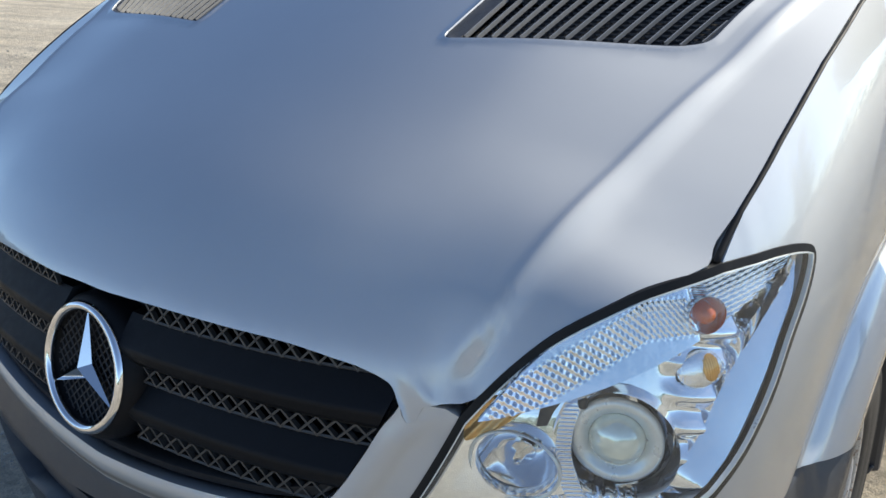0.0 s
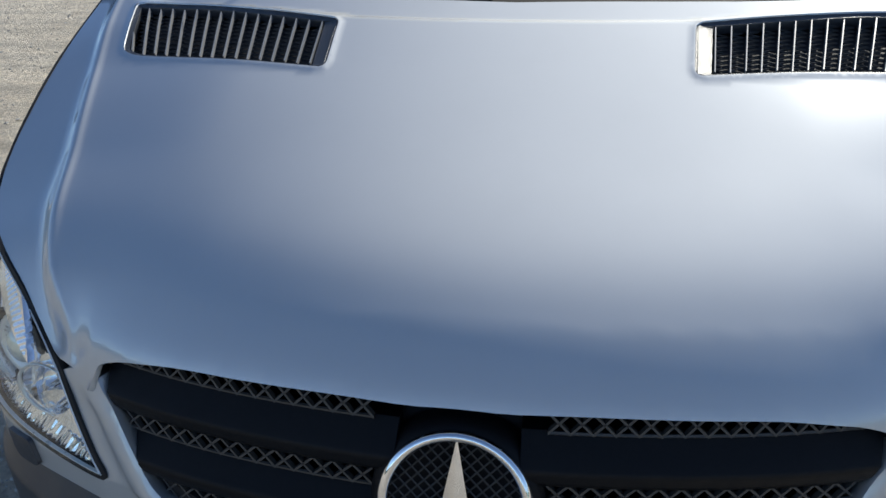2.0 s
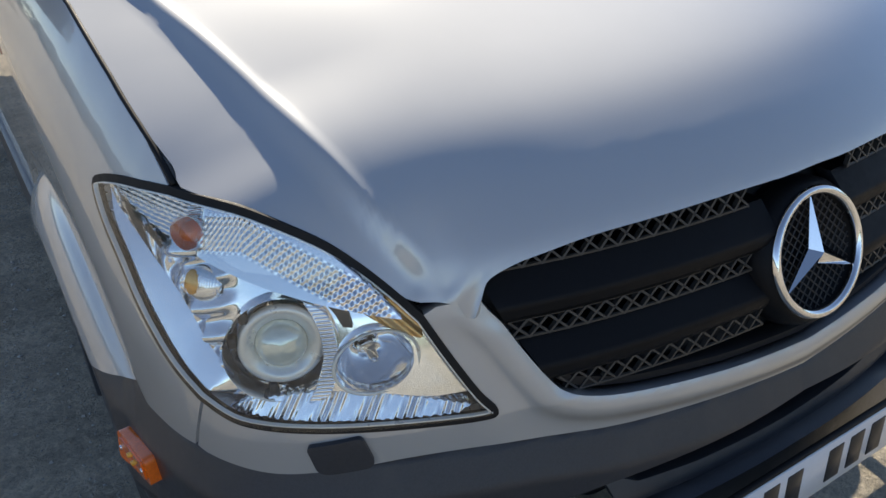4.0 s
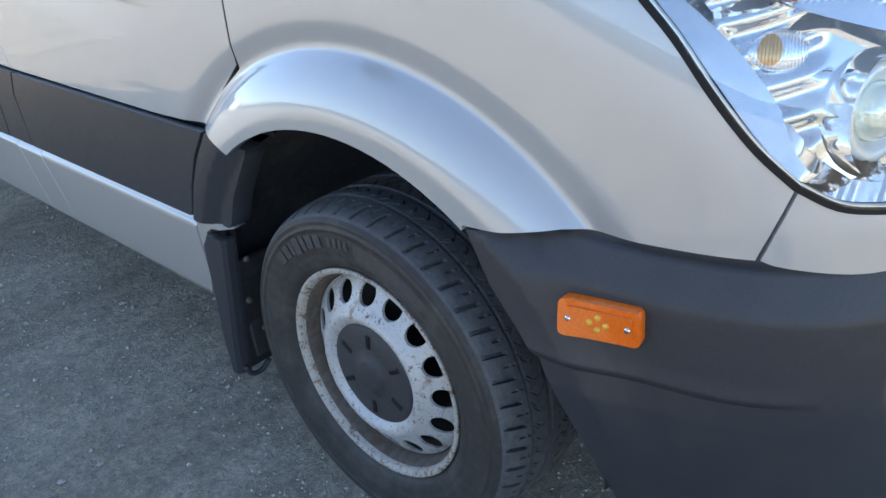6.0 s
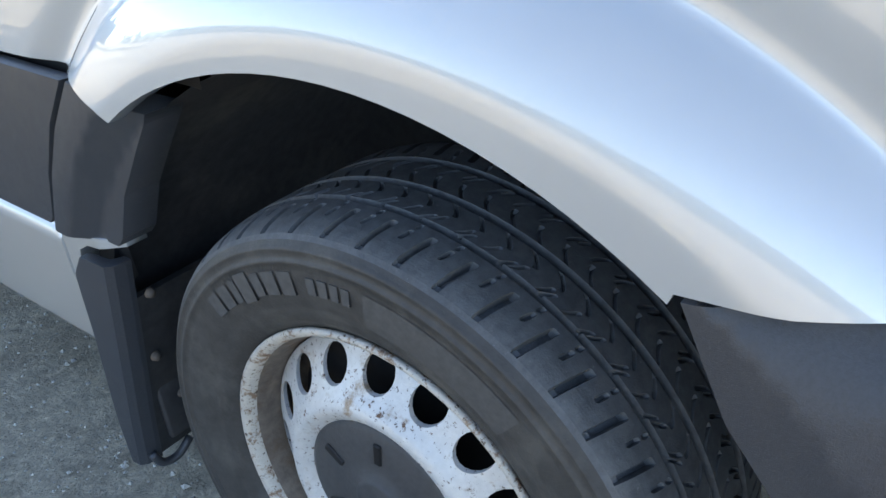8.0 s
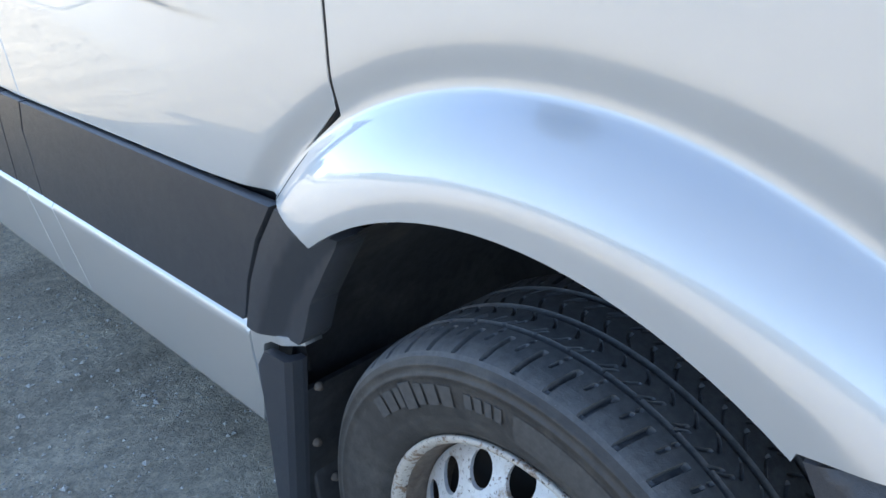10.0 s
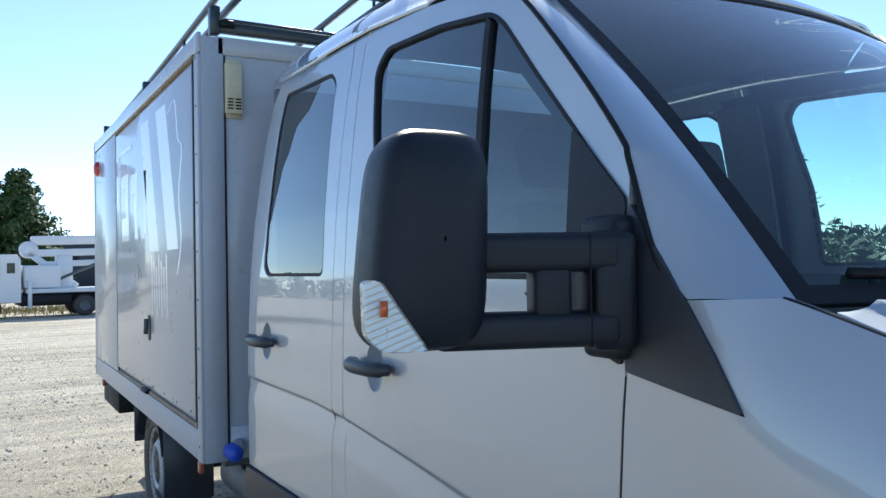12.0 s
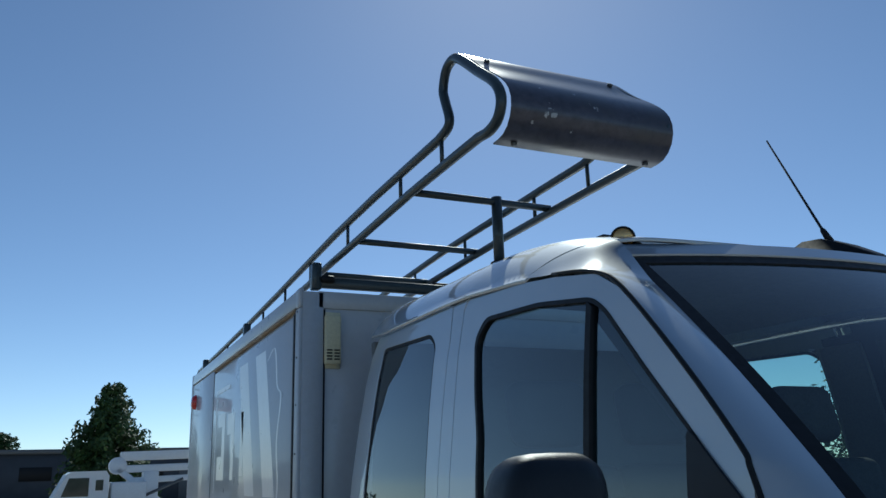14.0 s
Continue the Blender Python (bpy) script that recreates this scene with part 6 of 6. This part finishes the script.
for x in (XR, XL):
    for y, lo, hi in ((1.382, 2.632, 2.728), (1.74, 2.632, 2.728), (2.35, 2.62, 2.722), (2.94, 2.60, 2.708), (3.45, 2.59, 2.69), (4.0, 2.585, 2.66), (4.6, 2.58, 2.65), (5.2, 2.575, 2.64), (5.8, 2.568, 2.63), (6.3, 2.563, 2.622)):
        if x == XR or y < 3.5:
            part("rack_upright", tube([(x, y, lo), (x, y, hi)], .007, 6), RACK, rack)
part("rack_beam", plain(block((1.98, .04, .045), (0, 2.63, 2.535), .004, 1)), RACK, rack)
for y in (2.63, 4.19, 5.85):
    part("rack_post", plain(block((.04, .05, .12), (-1.005, y, 2.56), .004, 1)), RACK, rack)
    part("rack_clamp", plain(block((.06, .05, .03), (-.96, y - .02, 2.545), .006, 1)), SEAL, rack)
part("rack_clamp", plain(block((.10, .05, .03), (XL + .03, 2.70, 2.57), .006, 1)), SEAL, rack)
post_z = float(roof_at(np.array(-.62), np.array(1.635), 0.0)[2])
part("rack_leg", tube([(-.622, 1.635, post_z), (-.622, 1.635, 2.65)], .019, 12), RACK, rack)
part("rack_foot", moved(lathe([(.0, .02), (.03, .018), (.036, .0)], 16, axis="Z"), Matrix.Translation((-.622, 1.635, post_z - .004))), SEAL, rack)
prof = spline([(1.262, 2.968), (1.20, 2.925), (1.12, 2.853), (1.012, 2.768), (.968, 2.715), (.958, 2.665), (.978, 2.618), (1.02, 2.592), (1.075, 2.590)], 5)
pl = np.r_[0, np.cumsum(np.hypot(*np.diff(prof, axis=0).T))]


def fair_at(a, b, o):
    y, z = np.interp(b, pl, prof[:, 0]), np.interp(b, pl, prof[:, 1])
    e = .01
    ty, tz = np.interp(b + e, pl, prof[:, 0]) - np.interp(b - e, pl, prof[:, 0]), np.interp(b + e, pl, prof[:, 1]) - np.interp(b - e, pl, prof[:, 1])
    n = np.hypot(ty, tz) + 1e-9
    return np.stack([a + 0 * b, y + tz / n * o, z - ty / n * o], -1)


part("fairing", sheet([(-.930, 0), (-.385, 0), (-.385, float(pl[-1])), (-.930, float(pl[-1]))], fair_at, .03, thick=.003), FAIRING, rack, "scuffed black curved wind deflector")
part("fairing_back", sheet([(-.930, 0), (-.385, 0), (-.385, float(pl[-1])), (-.930, float(pl[-1]))], lambda a, b, o: fair_at(a, b, -.0035 - o), .03, thick=0), FAIRING, rack)
for x, b in ((-.88, .10), (-.43, .10), (-.88, float(pl[-1]) - .03), (-.43, float(pl[-1]) - .03)):
    p = fair_at(np.array(x), np.array(b), .0)
    q = fair_at(np.array(x), np.array(b), .007)
    part("bolt", tube([p, q], .009, 8), GREYSTEEL, rack)

# ---- yard ----
def noisy_ground():
    """One sheet to the horizon, finer and uneven near the van."""
    edges = np.unique(np.r_[-900, -400, -200, -100, -60, -40, -25, -16, np.arange(-12, 12.1, .25), 16, 25, 40, 60, 100, 200, 400, 900])
    ys = edges + 2.0
    verts, n = [], len(edges)
    for y in ys:
        for x in edges:
            d = max(abs(x), abs(y - 2))
            z = .012 * noise.noise(Vector((x * .6, y * .6, 0))) + .006 * noise.noise(Vector((x * 2.1, y * 2.1, 3))) if d < 40 else 0
            verts.append((x, y, z - .004))
    faces = [(i * n + j, i * n + j + 1, (i + 1) * n + j + 1, (i + 1) * n + j) for i in range(n - 1) for j in range(n - 1)]
    return verts, faces


ground = part("ground", noisy_ground(), SAND, None)
tagged(ground, "pale sandy gravel yard, dusty and worn", "ground", kind="structure")

rng = random.Random(4)


def stones(n, x0, x1, y0, y1, r0, r1):
    verts, faces = [], []
    base = [(1, 0, 0), (-1, 0, 0), (0, 1, 0), (0, -1, 0), (0, 0, 1), (0, 0, -1)]
    tri = [(0, 2, 4), (2, 1, 4), (1, 3, 4), (3, 0, 4), (2, 0, 5), (1, 2, 5), (3, 1, 5), (0, 3, 5)]
    for _ in range(n):
        x, y = rng.uniform(x0, x1), rng.uniform(y0, y1)
        r = r0 + (r1 - r0) * rng.random() ** 4
        a = rng.uniform(0, 6.28)
        k = len(verts)
        for p in base:
            s = r * rng.uniform(.6, 1.15)
            verts.append((x + s * (p[0] * math.cos(a) - p[1] * math.sin(a)), y + s * (p[0] * math.sin(a) + p[1] * math.cos(a)), s * p[2] * .6 + r * .12))
        faces += [tuple(i + k for i in t) for t in tri]
    return verts, faces


gravel = part("gravel", (*stones(13000, -3.2, .2, -2.2, 5.5, .0025, .013), None, False), STONE, None)
tagged(gravel, "loose grey stones strewn over the yard", "gravel", kind="stuff")
def clusters(n, x0, x1, y0, y1):
    """Patches of small loose stones."""
    pieces = []
    for _ in range(n):
        x, y, r = rng.uniform(x0, x1), rng.uniform(y0, y1), rng.uniform(.03, .16)
        pieces.append(stones(rng.randint(25, 90), x - r, x + r, y - r * 1.4, y + r * 1.4, .0015, .0065))
    return joined(*pieces)


gravel = part("gravel", (*clusters(420, -2.6, -.2, -1.0, 4.2), None, False), STONE, None)
tagged(gravel, "small loose stones in patches on the yard", "gravel", kind="stuff")
gravel = part("gravel", (*stones(14000, -10, 1, 2.5, 16, .004, .022), None, False), STONE, None)
tagged(gravel, "loose grey stones strewn over the yard", "gravel", kind="stuff")


def clump(verts, faces, c, r, n, size, flat=.8):
    """Leaf-sized faces strewn round a centre."""
    for _ in range(n):
        d = Vector((rng.gauss(0, 1), rng.gauss(0, 1), rng.gauss(0, 1))).normalized() * r * rng.random() ** .4
        p = Vector(c) + Vector((d.x, d.y, d.z * flat))
        u = Vector((rng.gauss(0, 1), rng.gauss(0, 1), rng.gauss(0, 1))).normalized()
        w = u.orthogonal().normalized()
        s = size * rng.uniform(.6, 1.3)
        k = len(verts)
        verts += [tuple(p - u * s), tuple(p + w * s * .5), tuple(p + u * s), tuple(p - w * s * .5)]
        faces.append((k, k + 1, k + 2, k + 3))


def tree(name, at, height, width, label, cone=True, leaves=70, size=.16):
    t = thing(name, label, "tree", at)
    trunk = [(0, 0, 0), (.03, .02, height * .3), (-.03, .01, height * .6), (0, 0, height * .92)]
    pieces = [tube(bent(trunk, 3), [width * .055 * (1 - i / 9.2) + .01 for i in range(10)], 8)]
    verts, faces = [], []
    layers = 13
    for i in range(layers):
        z = height * (.14 + .84 * i / (layers - 1))
        q = i / (layers - 1)
        r = width * .5 * ((1.02 - q) ** .72 if cone else math.sin(math.pi * (.18 + .72 * q)) ** .7)
        if cone and q < .18:
            r *= .8
        m = max(3, int(11 * r / (width * .5)))
        for k in range(m):
            a = 6.283 * k / m + i * 1.3 + rng.uniform(-.3, .3)
            rr = r * rng.uniform(.66, 1.08)
            tip = (rr * math.cos(a), rr * math.sin(a), z + rng.uniform(-.25, .3) * height * .07)
            pieces.append(tube([(0, 0, z - rr * .35), (tip[0] * .5, tip[1] * .5, tip[2] - rr * .12), tip], [.05, .03, .012], 5))
            for s in (.45, .75, 1.0):
                clump(verts, faces, (tip[0] * s, tip[1] * s, tip[2] - (1 - s) * rr * .25), width * .105, leaves // 3, size)
    part("trunk", joined(*pieces), BARK, t)
    part("crown", (verts, faces, None, False), LEAF, t)
    return t


tree("tree", (.05, 48, 0), 6.6, 5.9, "dense green cone-shaped tree at the yard's edge", leaves=170)
tree("tree", (-6.9, 75, 0), 5.6, 3.2, "round green tree far behind the yard", cone=False)
tree("tree", (31.0, 25.3, 0), 9.5, 6.0, "tall green conifer beside the yard")
for x, y, h, w in ((-3.8, 95, 3.6, 2.0), (-1.6, 98, 3.4, 1.6), (13, 92, 4.2, 3)):
    tree("tree", (x, y, 0), h, w, "small distant tree over the roofs", cone=False, leaves=24, size=.2)


def hedge(x0, y0, x1, y1, h, label):
    verts, faces = [], []
    n = int(math.hypot(x1 - x0, y1 - y0) / 1.6)
    for i in range(n):
        t = (i + rng.random()) / n
        hh = h * rng.uniform(.55, 1.1)
        for k in range(3):
            clump(verts, faces, (x0 + (x1 - x0) * t + rng.uniform(-1, 1), y0 + (y1 - y0) * t + rng.uniform(-1, 1), hh * (.25 + .3 * k)), h * .38, 42, .34)
    ob = part("tree_line", (verts, faces, None, False), LEAF, None)
    return tagged(ob, label, "trees", kind="stuff")


hedge(28, 12, 62, 48, 3.6, "distant green trees along the yard")
hedge(62, 48, 20, 110, 5.0, "distant green trees along the yard")
hedge(-75, -60, -75, 70, 5.0, "distant green trees beyond the yard")
hedge(-75, 70, -30, 115, 4.5, "distant green trees beyond the yard")
hedge(-75, -60, 20, -90, 5.0, "distant green trees beyond the yard")
hedge(20, -90, 70, 10, 5.0, "distant green trees beyond the yard")

hv, hf = [], []
for i in range(120):
    y = -620 + i * 11.0
    h = 30 + 9 * noise.noise(Vector((y * .006, 1.3, 0))) + 3.5 * noise.noise(Vector((y * .03, 4.1, 0))) + 1.2 * noise.noise(Vector((y * .13, 7.7, 0)))
    hv += [(-330, y, -1), (-352, y, h * .7), (-380, y, h), (-460, y, -1)]
for i in range(119):
    hf += [(4 * i + k, 4 * i + 4 + k, 4 * i + 5 + k, 4 * i + 1 + k) for k in range(3)]
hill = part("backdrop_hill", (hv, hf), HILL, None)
tagged(hill, "far wooded hill along the horizon, blue-grey with painted haze", "hill", kind="structure")

grass_v, grass_f = [], []
for _ in range(9000):
    x, y = rng.uniform(-14, 16), rng.gauss(33.5, 1.6)
    h, a = rng.uniform(.06, .22), rng.uniform(0, 6.28)
    k = len(grass_v)
    grass_v += [(x, y, 0), (x + .05 * math.cos(a), y + .05 * math.sin(a), 0), (x + .06 * math.cos(a + 1), y + .06 * math.sin(a + 1), h)]
    grass_f.append((k, k + 1, k + 2))
grass = part("grass", (grass_v, grass_f, None, False), GRASS, None)
tagged(grass, "dry grass strip along the yard's edge", "grass", kind="stuff")

# low building
house = thing("building", "long low dark industrial building behind the yard", "building", (6, 75, 0))
part("wall", plain(block((34, 12, 3.9), (0, 0, 1.95), .02, 1)), DARKWALL, house)
part("roof", plain(block((34.6, 12.6, .35), (0, 0, 4.02), .05, 1)), GREYSTEEL, house)
for k in range(8):
    win = part("window", plain(block((2.2, .1, 1.0), (-14 + k * 4, -6.02, 2.4), .02, 1)), SEAL, house)
part("door", plain(block((3.4, .1, 3.0), (2.0, -6.03, 1.5), .02, 1)), GREYSTEEL, house)


# aerial work truck
def work_truck(at, turn):
    t = thing("lift_truck", "white flatbed truck with a folded aerial work platform", "truck", at)
    t.rotation_euler = (0, 0, radians(turn))
    cab_loop = [(-2.55, .55), (-2.6, 1.0), (-2.48, 1.25), (-2.12, 1.96), (-1.98, 2.05), (-.95, 2.06), (-.85, 1.9), (-.85, .5)]

    def cab_side(y0, y1, loop=cab_loop):
        n = len(loop)
        return [(x, y0, z) for x, z in loop] + [(x, y1, z) for x, z in loop], [tuple(range(n)), tuple(range(n, 2 * n))[::-1]] + [(i, i + n, (i + 1) % n + n, (i + 1) % n) for i in range(n)]
    cab = part("truck_cab", (*cab_side(-.9, .9), None, False), WHITE, t)
    part("side_window", (*cab_side(-.915, .915, [(-2.25, 1.28), (-2.05, 1.85), (-1.45, 1.85), (-1.45, 1.28)]), None, False), TRUCKGLASS, cab)
    part("side_window", (*cab_side(-.912, .912, [(-1.25, 1.45), (-1.25, 1.78), (-1.02, 1.78), (-1.02, 1.45)]), None, False), TRUCKGLASS, cab)
    part("front_bumper", plain(block((.2, 1.8, .28), (-2.6, 0, .55), .04, 2)), GREYSTEEL, t)
    part("flatbed", plain(block((4.6, 1.9, .14), (1.6, 0, .86), .02, 1)), WHITE, t)
    part("chassis", plain(block((6.0, .8, .28), (.4, 0, .62), .02, 1)), SEAL, t)
    part("locker", plain(block((1.5, 1.85, .36), (-.1, 0, .56), .02, 1)), SEAL, t)
    part("tool_box", plain(block((1.1, 1.5, .75), (-.2, 0, 1.32), .05, 2)), WHITE, t)
    part("turret", plain(block((.5, .5, 1.15), (.55, 0, 1.45), .05, 2)), WHITE, t)
    for z0, z1, x0, x1, w in ((2.52, 2.62, -.45, 4.2, .30), (2.1, 2.2, -.5, 4.0, .24), (1.72, 1.86, -.2, 3.9, .2)):
        a = math.degrees(math.atan2(z1 - z0, x1 - x0))
        part("boom", moved(plain(block((math.hypot(x1 - x0, z1 - z0), .30, w), (0, 0, 0), .03, 2)), pose((x0 + x1) / 2, 0, (z0 + z1) / 2, 0, -a, 0)), WHITE, t)
    part("boom_joint", moved(lathe([(.0, -.2), (.26, -.2), (.28, -.16), (.28, .16), (.26, .2), (.0, .2)], 20, axis="Y"), Matrix.Translation((-.52, 0, 2.22))), WHITE, t)
    part("boom_strut", moved(plain(block((1.9, .2, .2), (0, 0, 0), .03, 2)), pose(.2, -.1, 1.55, 0, 38, 0)), WHITE, t)
    part("lift_ram", tube([(.3, -.25, 1.2), (1.6, -.25, 1.75)], .05, 10), GREYSTEEL, t)
    basket = part("basket", joined(*[tube([(4.1, y, z), (5.0, y, z)], .025, 6) for y in (-.6, .6) for z in (1.3, 1.75, 2.2)], *[tube([(x, y, 1.2), (x, y, 2.2)], .025, 6) for x in (4.1, 4.55, 5.0) for y in (-.6, .6)], plain(block((.95, 1.25, .05), (4.55, 0, 1.2), .01))), WHITE, t)
    for x in (-.6, 3.2):
        for y in (-.95, .95):
            part("outrigger", plain(block((.12, .12, .9), (x, y, .75), .02, 1)), WHITE, t)
    for x in (-1.75, 1.05, 1.9):
        for y in (-.82, .82):
            w = part("truck_wheel", moved(lathe([(.17, -.11), (.30, -.12), (.345, -.09), (.35, .0), (.345, .09), (.30, .12), (.17, .11)], 28, axis="Y"), Matrix.Translation((x, y, .35))), RUBBER, t)
            part("truck_rim", moved(lathe([(.0, -.06), (.10, -.09), (.17, -.10), (.18, -.11), (.18, .11), (.17, .10), (.0, .06)], 20, axis="Y"), Matrix.Translation((x, y, .35))), GREYSTEEL, w)
    return t


truck = work_truck((.15, 29.6, 0), 4)
